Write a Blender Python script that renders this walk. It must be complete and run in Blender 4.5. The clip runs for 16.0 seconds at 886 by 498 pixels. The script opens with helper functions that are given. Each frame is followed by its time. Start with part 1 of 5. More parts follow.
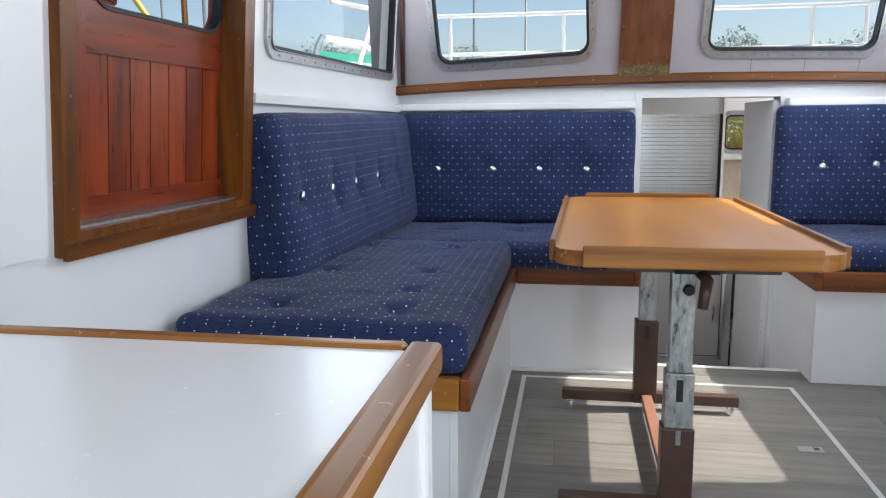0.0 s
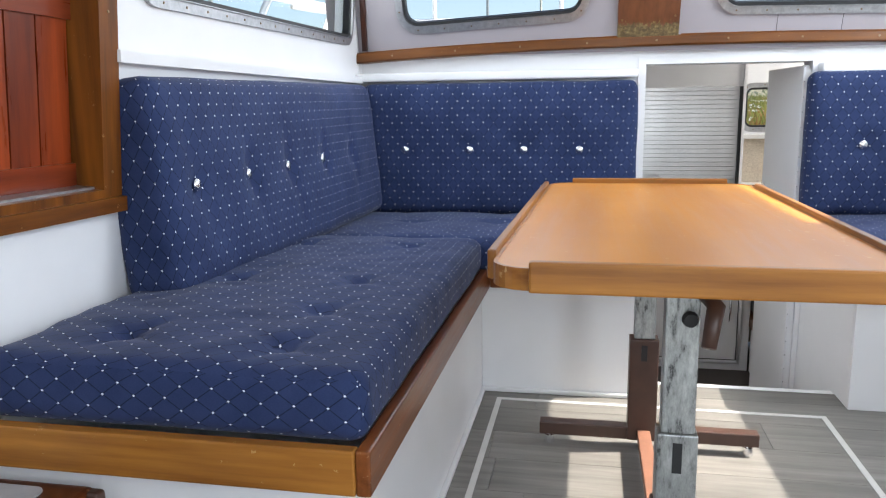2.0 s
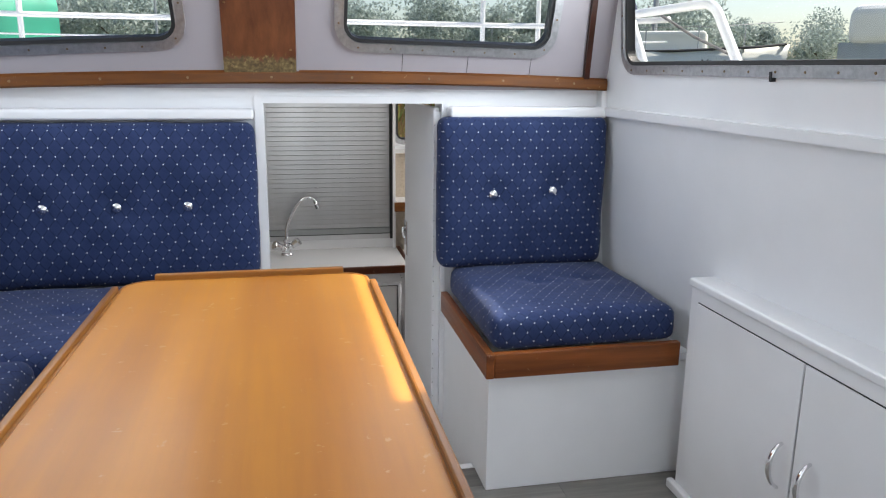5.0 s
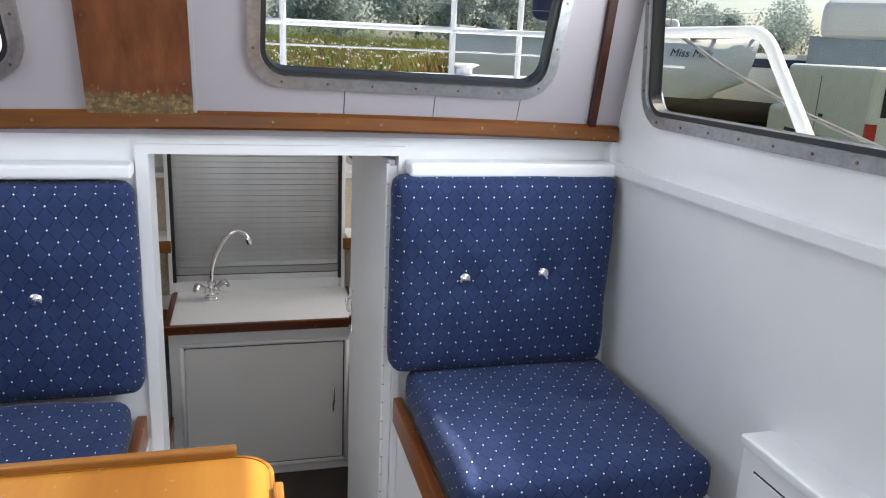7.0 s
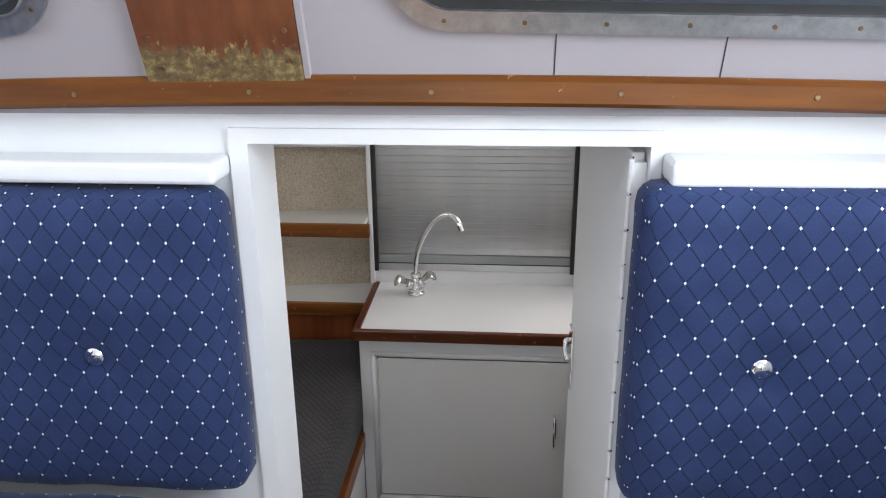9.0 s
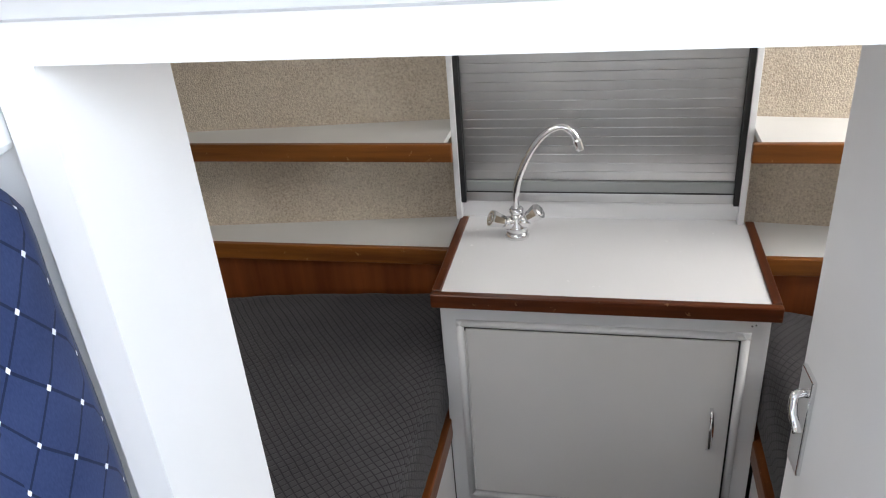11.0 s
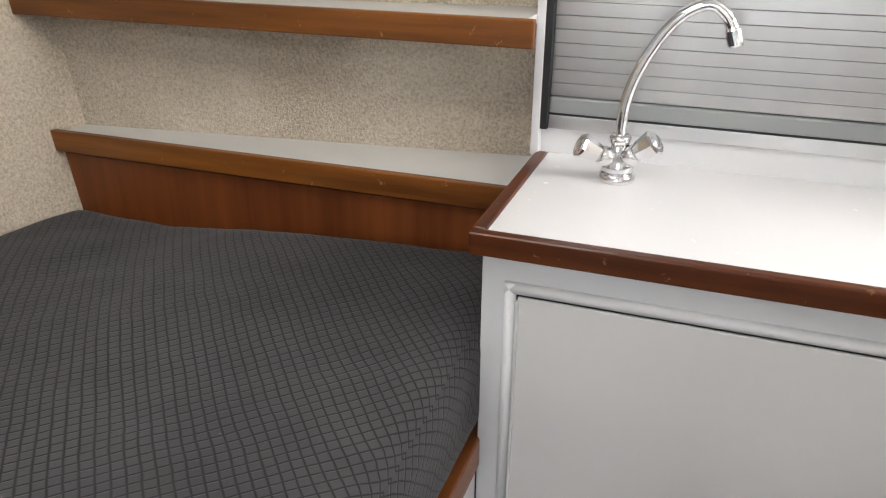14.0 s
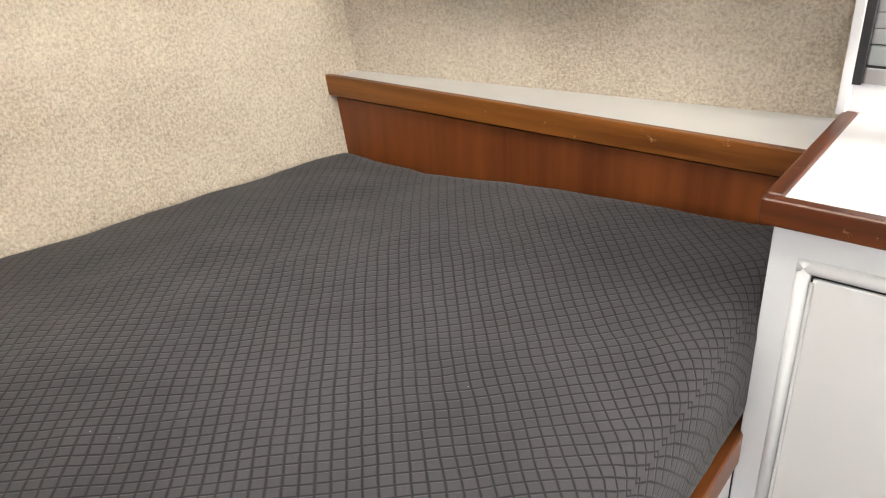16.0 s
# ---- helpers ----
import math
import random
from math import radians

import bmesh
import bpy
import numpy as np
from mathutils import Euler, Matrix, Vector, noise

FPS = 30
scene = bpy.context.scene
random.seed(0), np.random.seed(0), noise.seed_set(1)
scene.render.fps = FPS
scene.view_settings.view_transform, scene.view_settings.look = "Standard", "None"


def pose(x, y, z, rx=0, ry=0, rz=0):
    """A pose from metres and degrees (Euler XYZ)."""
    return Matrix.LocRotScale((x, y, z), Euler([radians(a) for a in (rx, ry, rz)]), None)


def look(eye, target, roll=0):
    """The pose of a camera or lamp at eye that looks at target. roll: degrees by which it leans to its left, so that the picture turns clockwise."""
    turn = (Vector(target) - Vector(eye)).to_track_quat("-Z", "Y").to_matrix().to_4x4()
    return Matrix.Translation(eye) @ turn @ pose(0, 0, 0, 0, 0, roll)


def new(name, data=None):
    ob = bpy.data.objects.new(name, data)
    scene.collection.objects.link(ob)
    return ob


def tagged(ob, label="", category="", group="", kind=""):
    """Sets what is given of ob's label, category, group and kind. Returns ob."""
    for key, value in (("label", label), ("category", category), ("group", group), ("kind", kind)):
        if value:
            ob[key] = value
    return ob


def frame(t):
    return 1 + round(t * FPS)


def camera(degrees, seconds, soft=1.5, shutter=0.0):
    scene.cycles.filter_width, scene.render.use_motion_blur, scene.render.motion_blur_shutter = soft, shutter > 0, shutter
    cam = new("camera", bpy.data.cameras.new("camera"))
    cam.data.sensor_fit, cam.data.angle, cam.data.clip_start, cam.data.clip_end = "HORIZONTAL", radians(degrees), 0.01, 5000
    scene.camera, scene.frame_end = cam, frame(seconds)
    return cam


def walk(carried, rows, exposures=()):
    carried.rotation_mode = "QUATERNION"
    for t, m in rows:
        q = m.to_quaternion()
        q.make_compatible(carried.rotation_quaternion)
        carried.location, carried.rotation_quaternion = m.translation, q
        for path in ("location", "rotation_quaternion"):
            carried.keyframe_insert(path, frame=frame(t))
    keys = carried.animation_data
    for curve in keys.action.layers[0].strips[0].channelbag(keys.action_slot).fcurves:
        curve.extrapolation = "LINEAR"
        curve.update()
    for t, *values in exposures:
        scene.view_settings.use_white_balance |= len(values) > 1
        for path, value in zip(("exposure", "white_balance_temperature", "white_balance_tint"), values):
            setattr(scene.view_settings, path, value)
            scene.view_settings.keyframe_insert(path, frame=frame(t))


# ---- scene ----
cam = camera(60.5, 16.0, soft=1.15)
PATH = [
    (0, (-0.002, 0.004, 0.986), (-0.332, 1.951, 0.67), -0.4),
    (0.5, (0.046, 0.13, 0.977), (-0.348, 2.065, 0.66), -0.7),
    (1, (0.06, 0.29, 0.956), (-0.372, 2.215, 0.629), -1.0),
    (1.5, (0.067, 0.46, 0.958), (-0.356, 2.384, 0.615), -1.0),
    (2, (0.106, 0.549, 0.952), (-0.269, 2.48, 0.59), -0.7),
    (2.5, (0.161, 0.665, 0.979), (-0.144, 2.607, 0.611), -0.2),
    (3, (0.205, 0.742, 1.031), (-0.014, 2.693, 0.653), 0.1),
    (3.5, (0.256, 0.784, 1.044), (0.148, 2.741, 0.648), 0.1),
    (4, (0.299, 0.869, 1.032), (0.342, 2.823, 0.609), 0.1),
    (4.5, (0.318, 0.999, 1.109), (0.533, 2.936, 0.66), 0.2),
    (5, (0.366, 1.045, 1.229), (0.77, 2.948, 0.767), 0.7),
    (5.2, (0.394, 1.063, 1.25), (0.869, 2.95, 0.786), 1.0),
    (7.3, (0.541, 1.875, 1.4), (1.035, 3.736, 0.859), 2.9),
    (7.5, (0.552, 1.945, 1.403), (1.001, 3.813, 0.845), 2.5),
    (8, (0.627, 2.099, 1.369), (0.84, 4.002, 0.792), 0.4),
    (8.5, (0.706, 2.281, 1.361), (0.657, 4.18, 0.733), -0.3),
    (9, (0.696, 2.534, 1.338), (0.539, 4.415, 0.676), -0.5),
    (9.5, (0.67, 2.808, 1.311), (0.435, 4.656, 0.585), -1.2),
    (9.7, (0.668, 2.888, 1.292), (0.382, 4.715, 0.532), -1.8),
    (11.8, (0.568, 3.449, 1.118), (0.149, 5.149, 0.152), -5.1),
    (12, (0.562, 3.481, 1.088), (0.186, 5.197, 0.131), -4.7),
    (12.5, (0.544, 3.561, 0.968), (0.235, 5.314, 0.056), -3.7),
    (13, (0.542, 3.651, 0.786), (0.235, 5.428, -0.079), -2.2),
    (13.5, (0.559, 3.735, 0.731), (0.163, 5.506, -0.111), -0.7),
    (14, (0.524, 3.809, 0.698), (-0.092, 5.516, -0.142), 0.3),
    (14.5, (0.502, 3.822, 0.666), (-0.377, 5.383, -0.224), 0.5),
    (15, (0.468, 3.825, 0.672), (-0.589, 5.245, -0.259), -0.5),
    (15.5, (0.473, 3.845, 0.659), (-0.663, 5.204, -0.27), -2.3),
    (16, (0.446, 3.852, 0.647), (-0.68, 5.233, -0.26), -3.2),
]
EXPOSURES = [(0, 0.6, 6500, 10), (1.0, 0.78, 6500, 10), (2.0, 1.05, 6500, 10), (3.0, 1.0, 6500, 10), (3.8, 0.85, 6500, 10), (4.5, 0.85, 6500, 10), (5.2, 0.65, 6500, 10), (7.3, 0.7, 6500, 10), (8.0, 0.9, 6500, 10), (8.6, 0.98, 6500, 10), (9.7, 1.1, 6500, 10), (11.8, 1.5, 6500, 10), (13, 1.75, 6500, 10), (14, 2.0, 6700, 10), (15, 2.5, 6900, 10), (16, 2.75, 7000, 10)]
walk(cam, [(t, look(eye, target, roll)) for t, eye, target, roll in PATH], EXPOSURES)

# ---- daylight: hazy bright sky and a sun from starboard ----
SUN_SLOPE = 0.73
world = bpy.data.worlds.new("world")
scene.world = world
world.use_nodes = True
wn = world.node_tree.nodes
sky = wn.new("ShaderNodeTexSky")
sky.sky_type = "NISHITA"
sky.sun_disc = False
sky.sun_elevation = radians(51)
sky.sun_rotation = radians(81)
sky.dust_density = 1.5
sky.air_density = 1.0
wn["Background"].inputs["Strength"].default_value = 0.115
world.node_tree.links.new(sky.outputs[0], wn["Background"].inputs["Color"])
sun_data = bpy.data.lights.new("sun", "SUN")
sun_data.energy = 5.0
sun_data.angle = radians(0.6)
sun_data.color = (1.0, 0.93, 0.82)
sun_lamp = new("sun", sun_data)
sun_lamp.matrix_world = look((SUN_SLOPE * 12, 1.44, 12), (0, 0, 0))


def window_light(name, m, x, y, w, h, watts, color=(0.85, 0.925, 1.0)):
    """Sky light gathered in a window's opening, thrown inwards."""
    data = bpy.data.lights.new(name, "AREA")
    data.shape, data.size, data.size_y, data.energy, data.color = "RECTANGLE", w, h, watts, color
    lamp = new(name, data)
    spot = m @ Vector((x, y, 0.03))
    inward = m.to_3x3() @ Vector((0, 0, 1))
    lamp.matrix_world = look(spot, spot + inward)
    return lamp


# planes of the leaning cabin sides and the raked windscreen
PORT = Matrix(((0.045, 0.07, 1, -1.0709), (1, 0, 0, 0), (0, 1, -0.07, 0), (0, 0, 0, 1)))
STAR = Matrix(((0.045, -0.07, -1, 1.7349), (-1, 0, 0, 0), (0, 1, -0.07, 0), (0, 0, 0, 1)))
SCREEN = Matrix(((1, 0, 0, 0), (0, -0.33, -1, 3.996), (0, 1, -0.33, 0), (0, 0, 0, 1)))
window_light("starboard_daylight", STAR, -2.77, 1.6, 1.0, 0.68, 13.5)
window_light("port_daylight", PORT, 2.83, 1.54, 1.2, 0.55, 5.0)
window_light("screen_daylight", SCREEN, -0.275, 1.53, 0.62, 0.42, 2.0)
window_light("screen_daylight", SCREEN, 0.91, 1.53, 0.62, 0.42, 1.8)
# Unseen starboard opening, assumed and added to light the counter and settee end.
window_light("assumed_opening_daylight", STAR, 0.15, 1.05, 0.8, 1.5, 20.0)
window_light("aft_daylight", Matrix(((1, 0, 0, 0), (0, 0, 1, -1.5), (0, 1, 0, 0), (0, 0, 0, 1))), 0.4, 0.95, 0.66, 1.6, 7.5)


# ---- materials ----
def node_mat(name):
    m = bpy.data.materials.new(name)
    m.use_nodes = True
    nt = m.node_tree
    return m, nt, nt.nodes["Principled BSDF"]


def math_node(nt, op, a, b=None, c=None):
    n = nt.nodes.new("ShaderNodeMath")
    n.operation = op
    for i, v in enumerate((a, b, c)):
        if v is None:
            continue
        if isinstance(v, (int, float)):
            n.inputs[i].default_value = v
        else:
            nt.links.new(v, n.inputs[i])
    return n.outputs[0]


def coords(nt, kind="Object", scale=(1, 1, 1)):
    tc = nt.nodes.new("ShaderNodeTexCoord")
    mp = nt.nodes.new("ShaderNodeMapping")
    mp.inputs["Scale"].default_value = scale
    nt.links.new(tc.outputs[kind], mp.inputs["Vector"])
    return mp


def noise_tex(nt, vec, scale, detail=4.0, rough=0.55):
    n = nt.nodes.new("ShaderNodeTexNoise")
    n.inputs["Scale"].default_value = scale
    n.inputs["Detail"].default_value = detail
    n.inputs["Roughness"].default_value = rough
    nt.links.new(vec, n.inputs["Vector"])
    return n.outputs["Fac"]


def ramp(nt, fac, stops):
    r = nt.nodes.new("ShaderNodeValToRGB")
    els = r.color_ramp.elements
    while len(els) < len(stops):
        els.new(0.5)
    for e, (p, c) in zip(els, stops):
        e.position, e.color = p, (*c, 1)
    nt.links.new(fac, r.inputs["Fac"])
    return r.outputs["Color"]


def mix_rgb(nt, fac, a, b, mode="MIX"):
    n = nt.nodes.new("ShaderNodeMix")
    n.data_type, n.blend_type = "RGBA", mode
    for i, v in ((0, fac), (6, a), (7, b)):
        if isinstance(v, (int, float)):
            n.inputs[i].default_value = v
        elif isinstance(v, tuple):
            n.inputs[i].default_value = (*v, 1)
        else:
            nt.links.new(v, n.inputs[i])
    return n.outputs[2]


def bump(nt, bsdf, height, strength, distance=0.002, over=None):
    b = nt.nodes.new("ShaderNodeBump")
    b.inputs["Strength"].default_value = strength
    b.inputs["Distance"].default_value = distance
    nt.links.new(height, b.inputs["Height"])
    if over is not None:
        nt.links.new(over, b.inputs["Normal"])
    nt.links.new(b.outputs[0], bsdf.inputs["Normal"])
    return b.outputs[0]


def shade(c, k):
    return tuple(min(1.0, v * k) for v in c)


def paint(name, color, rough=0.4, stain=0.06, grain=0.15, scale=6.0, coat=0.0):
    """Brushed paint: faint stains, brush marks and a slightly uneven gloss."""
    m, nt, p = node_mat(name)
    v = coords(nt).outputs[0]
    big = noise_tex(nt, v, scale, 5)
    col = ramp(nt, big, [(0.25, shade(color, 1 - stain)), (0.7, color)])
    nt.links.new(col, p.inputs["Base Color"])
    fine = noise_tex(nt, coords(nt, "Object", (1, 1, 6)).outputs[0], 60, 3)
    nt.links.new(math_node(nt, "MULTIPLY_ADD", fine, 0.06, rough - 0.03), p.inputs["Roughness"])
    bump(nt, p, fine, grain, 0.001)
    p.inputs["Coat Weight"].default_value = coat
    return m


def wood(name, dark, light, axis, rough=0.35, coat=0.4, worn=None, fig=1.0):
    """Varnished timber whose grain runs along one axis."""
    m, nt, p = node_mat(name)
    info = nt.nodes.new("ShaderNodeObjectInfo")
    across, along = 26.0 * fig, 1.6 * fig
    sc = [across] * 3
    sc["xyz".index(axis)] = along
    mp = coords(nt, "Object", tuple(sc))
    off = nt.nodes.new("ShaderNodeVectorMath")
    off.operation = "SCALE"
    off.inputs[0].default_value = (7.3, 3.1, 5.7)
    nt.links.new(info.outputs["Random"], off.inputs["Scale"])
    nt.links.new(off.outputs[0], mp.inputs["Location"])
    g = noise_tex(nt, mp.outputs[0], 1.0, 6, 0.6)
    col = ramp(nt, g, [(0.32, dark), (0.5, tuple((a + b) / 2 for a, b in zip(dark, light))), (0.68, light)])
    big = noise_tex(nt, coords(nt).outputs[0], 4.0, 3)
    col = mix_rgb(nt, math_node(nt, "MULTIPLY", big, 0.45), col, shade(dark, 0.9))
    tone = math_node(nt, "MULTIPLY_ADD", info.outputs["Random"], 0.3, 0.85)
    hsv = nt.nodes.new("ShaderNodeHueSaturation")
    nt.links.new(tone, hsv.inputs["Value"])
    nt.links.new(col, hsv.inputs["Color"])
    col = hsv.outputs[0]
    if worn:
        scuff = noise_tex(nt, coords(nt).outputs[0], 38.0, 5, 0.7)
        mask = math_node(nt, "GREATER_THAN", scuff, 0.662)
        col = mix_rgb(nt, math_node(nt, "MULTIPLY", mask, 0.55), col, worn)
    nt.links.new(col, p.inputs["Base Color"])
    pores = noise_tex(nt, mp.outputs[0], 4.0, 4, 0.7)
    nt.links.new(math_node(nt, "MULTIPLY_ADD", pores, 0.25, rough - 0.12), p.inputs["Roughness"])
    p.inputs["Specular IOR Level"].default_value = 0.28
    p.inputs["Coat Weight"].default_value = coat
    p.inputs["Coat Roughness"].default_value = 0.18
    bump(nt, p, pores, 0.12, 0.001)
    return m


def metal(name, color, rough, stain=0.0):
    m, nt, p = node_mat(name)
    p.inputs["Metallic"].default_value = 1.0
    v = coords(nt).outputs[0]
    n = noise_tex(nt, v, 55, 5, 0.65)
    nt.links.new(ramp(nt, n, [(0.3, shade(color, 1 - stain)), (0.65, color)]), p.inputs["Base Color"])
    nt.links.new(math_node(nt, "MULTIPLY_ADD", n, rough * 0.5, rough * 0.75), p.inputs["Roughness"])
    return m


def fabric_mat():
    """Navy upholstery: thin dark diamond lines with a pale dot at every crossing."""
    m, nt, p = node_mat("navy_fabric")
    uv = nt.nodes.new("ShaderNodeUVMap")
    sep = nt.nodes.new("ShaderNodeSeparateXYZ")
    nt.links.new(uv.outputs[0], sep.inputs[0])
    u = math_node(nt, "MULTIPLY", sep.outputs[0], 1 / 0.041)
    v = math_node(nt, "MULTIPLY", sep.outputs[1], 1 / 0.055)
    a, b = math_node(nt, "ADD", u, v), math_node(nt, "SUBTRACT", u, v)
    da, db = math_node(nt, "PINGPONG", a, 0.5), math_node(nt, "PINGPONG", b, 0.5)
    near = math_node(nt, "MINIMUM", da, db)
    line = math_node(nt, "LESS_THAN", near, 0.029)
    dot = math_node(nt, "LESS_THAN", math_node(nt, "MAXIMUM", da, db), 0.051)
    weave = noise_tex(nt, coords(nt, "UV", (900, 260, 1)).outputs[0], 1.0, 2)
    tone = noise_tex(nt, coords(nt, "UV").outputs[0], 9.0, 4)
    col = ramp(nt, math_node(nt, "ADD", math_node(nt, "MULTIPLY", tone, 0.6), math_node(nt, "MULTIPLY", weave, 0.4)),
               [(0.3, (0.017, 0.028, 0.080)), (0.7, (0.034, 0.052, 0.132))])
    col = mix_rgb(nt, math_node(nt, "MULTIPLY", line, 0.72), col, (0.005, 0.008, 0.028))
    col = mix_rgb(nt, dot, col, (0.82, 0.84, 0.90))
    nt.links.new(col, p.inputs["Base Color"])
    p.inputs["Roughness"].default_value = 0.8
    p.inputs["Specular IOR Level"].default_value = 0.15
    p.inputs["Sheen Weight"].default_value = 0.10
    p.inputs["Sheen Roughness"].default_value = 0.4
    h = math_node(nt, "ADD", math_node(nt, "MULTIPLY", weave, 0.25), math_node(nt, "MULTIPLY", line, -0.6))
    bump(nt, p, h, 0.35, 0.001)
    return m


def quilt_mat():
    """Dark grey quilted cover, small stitched diamonds."""
    m, nt, p = node_mat("quilted_cover")
    uv = nt.nodes.new("ShaderNodeUVMap")
    warp = noise_tex(nt, coords(nt, "UV").outputs[0], 7.0, 2)
    sep = nt.nodes.new("ShaderNodeSeparateXYZ")
    nt.links.new(uv.outputs[0], sep.inputs[0])
    pitch = 1 / 0.0255
    w = math_node(nt, "MULTIPLY", warp, 0.5)
    a = math_node(nt, "MULTIPLY_ADD", math_node(nt, "ADD", sep.outputs[0], sep.outputs[1]), pitch, w)
    b = math_node(nt, "MULTIPLY_ADD", math_node(nt, "SUBTRACT", sep.outputs[0], sep.outputs[1]), pitch, w)
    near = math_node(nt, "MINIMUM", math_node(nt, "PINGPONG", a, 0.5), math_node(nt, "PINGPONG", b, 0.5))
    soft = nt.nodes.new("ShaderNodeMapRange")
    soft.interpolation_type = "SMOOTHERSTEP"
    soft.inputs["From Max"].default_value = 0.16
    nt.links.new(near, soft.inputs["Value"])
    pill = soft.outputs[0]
    weave = noise_tex(nt, coords(nt, "UV", (1, 1, 1)).outputs[0], 700.0, 2)
    tone = noise_tex(nt, coords(nt, "UV").outputs[0], 5.0, 4)
    col = ramp(nt, math_node(nt, "ADD", math_node(nt, "MULTIPLY", tone, 0.5), math_node(nt, "MULTIPLY", weave, 0.5)),
               [(0.3, (0.037, 0.035, 0.039)), (0.7, (0.067, 0.063, 0.067))])
    # Shade in the stitched creases is mixed into the colour, softly.
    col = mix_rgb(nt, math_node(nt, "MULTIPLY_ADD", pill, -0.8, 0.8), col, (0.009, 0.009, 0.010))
    lint = noise_tex(nt, coords(nt, "UV").outputs[0], 130.0, 1)
    col = mix_rgb(nt, math_node(nt, "GREATER_THAN", lint, 0.835), col, (0.5, 0.48, 0.45))
    nt.links.new(col, p.inputs["Base Color"])
    p.inputs["Roughness"].default_value = 0.9
    p.inputs["Specular IOR Level"].default_value = 0.12
    p.inputs["Sheen Weight"].default_value = 0.12
    bump(nt, p, math_node(nt, "ADD", pill, math_node(nt, "MULTIPLY", weave, 0.12)), 0.5, 0.003)
    return m


def carpet_mat():
    m, nt, p = node_mat("woven_carpet_lining")
    v = coords(nt, "Object", (1, 1, 1)).outputs[0]
    vo = nt.nodes.new("ShaderNodeTexVoronoi")
    vo.inputs["Scale"].default_value = 230.0
    nt.links.new(v, vo.inputs["Vector"])
    tone = noise_tex(nt, v, 3.5, 4)
    fleck = noise_tex(nt, v, 150.0, 3, 0.7)
    col = ramp(nt, math_node(nt, "ADD", math_node(nt, "MULTIPLY", tone, 0.3), math_node(nt, "MULTIPLY", fleck, 0.7)),
               [(0.3, (0.37, 0.30, 0.225)), (0.5, (0.62, 0.535, 0.425)), (0.7, (0.80, 0.715, 0.585))])
    nt.links.new(col, p.inputs["Base Color"])
    p.inputs["Roughness"].default_value = 0.95
    bump(nt, p, math_node(nt, "MULTIPLY_ADD", vo.outputs["Distance"], -1.0, math_node(nt, "MULTIPLY", fleck, 0.6)), 0.8, 0.004)
    return m


def floor_mat():
    m, nt, p = node_mat("grey_vinyl_plank")
    info = nt.nodes.new("ShaderNodeObjectInfo")
    mp = coords(nt, "Object", (3.0, 34.0, 1))
    off = nt.nodes.new("ShaderNodeVectorMath")
    off.operation = "SCALE"
    off.inputs[0].default_value = (9.0, 23.0, 0.0)
    nt.links.new(info.outputs["Random"], off.inputs["Scale"])
    nt.links.new(off.outputs[0], mp.inputs["Location"])
    g = noise_tex(nt, mp.outputs[0], 1.0, 7, 0.65)
    col = ramp(nt, g, [(0.25, (0.11, 0.10, 0.092)), (0.5, (0.175, 0.165, 0.15)), (0.78, (0.25, 0.235, 0.215))])
    hsv = nt.nodes.new("ShaderNodeHueSaturation")
    nt.links.new(math_node(nt, "MULTIPLY_ADD", info.outputs["Random"], 0.3, 0.85), hsv.inputs["Value"])
    nt.links.new(col, hsv.inputs["Color"])
    nt.links.new(hsv.outputs[0], p.inputs["Base Color"])
    nt.links.new(math_node(nt, "MULTIPLY_ADD", g, 0.25, 0.36), p.inputs["Roughness"])
    bump(nt, p, g, 0.15, 0.001)
    return m


def post_mat():
    """Mahogany veneer whose varnish has flaked away near its foot."""
    m, nt, p = node_mat("flaked_mahogany")
    mp = coords(nt, "Object", (26, 26, 2))
    g = noise_tex(nt, mp.outputs[0], 1.0, 6, 0.6)
    col = ramp(nt, g, [(0.3, (0.075, 0.022, 0.010)), (0.7, (0.165, 0.058, 0.024))])
    sep = nt.nodes.new("ShaderNodeSeparateXYZ")
    nt.links.new(coords(nt).outputs[0], sep.inputs[0])
    edge = noise_tex(nt, coords(nt, "Object", (1.6, 1.6, 0.7)).outputs[0], 42.0, 6, 0.75)
    level = math_node(nt, "MULTIPLY_ADD", edge, 0.14, math_node(nt, "MULTIPLY", sep.outputs[2], -1.0))
    mask = math_node(nt, "GREATER_THAN", level, -1.185)
    bare = ramp(nt, noise_tex(nt, coords(nt).outputs[0], 70, 5, 0.7), [(0.3, (0.05, 0.028, 0.012)), (0.5, (0.13, 0.085, 0.032)), (0.7, (0.30, 0.22, 0.09))])
    nt.links.new(mix_rgb(nt, mask, col, bare), p.inputs["Base Color"])
    nt.links.new(math_node(nt, "MULTIPLY_ADD", mask, 0.4, 0.32), p.inputs["Roughness"])
    bump(nt, p, math_node(nt, "ADD", edge, g), 0.25, 0.002)
    return m


def shutter_mat():
    """Satin aluminium brushed along the slats, which smears reflections up and down."""
    m, nt, p = node_mat("satin_shutter_aluminium")
    p.inputs["Metallic"].default_value = 1.0
    tone = noise_tex(nt, coords(nt, "Object", (3, 3, 1)).outputs[0], 2.0, 3)
    nt.links.new(ramp(nt, tone, [(0.3, (0.50, 0.50, 0.505)), (0.7, (0.60, 0.60, 0.605))]), p.inputs["Base Color"])
    p.inputs["Roughness"].default_value = 0.30
    p.inputs["Anisotropic"].default_value = 0.6
    return m


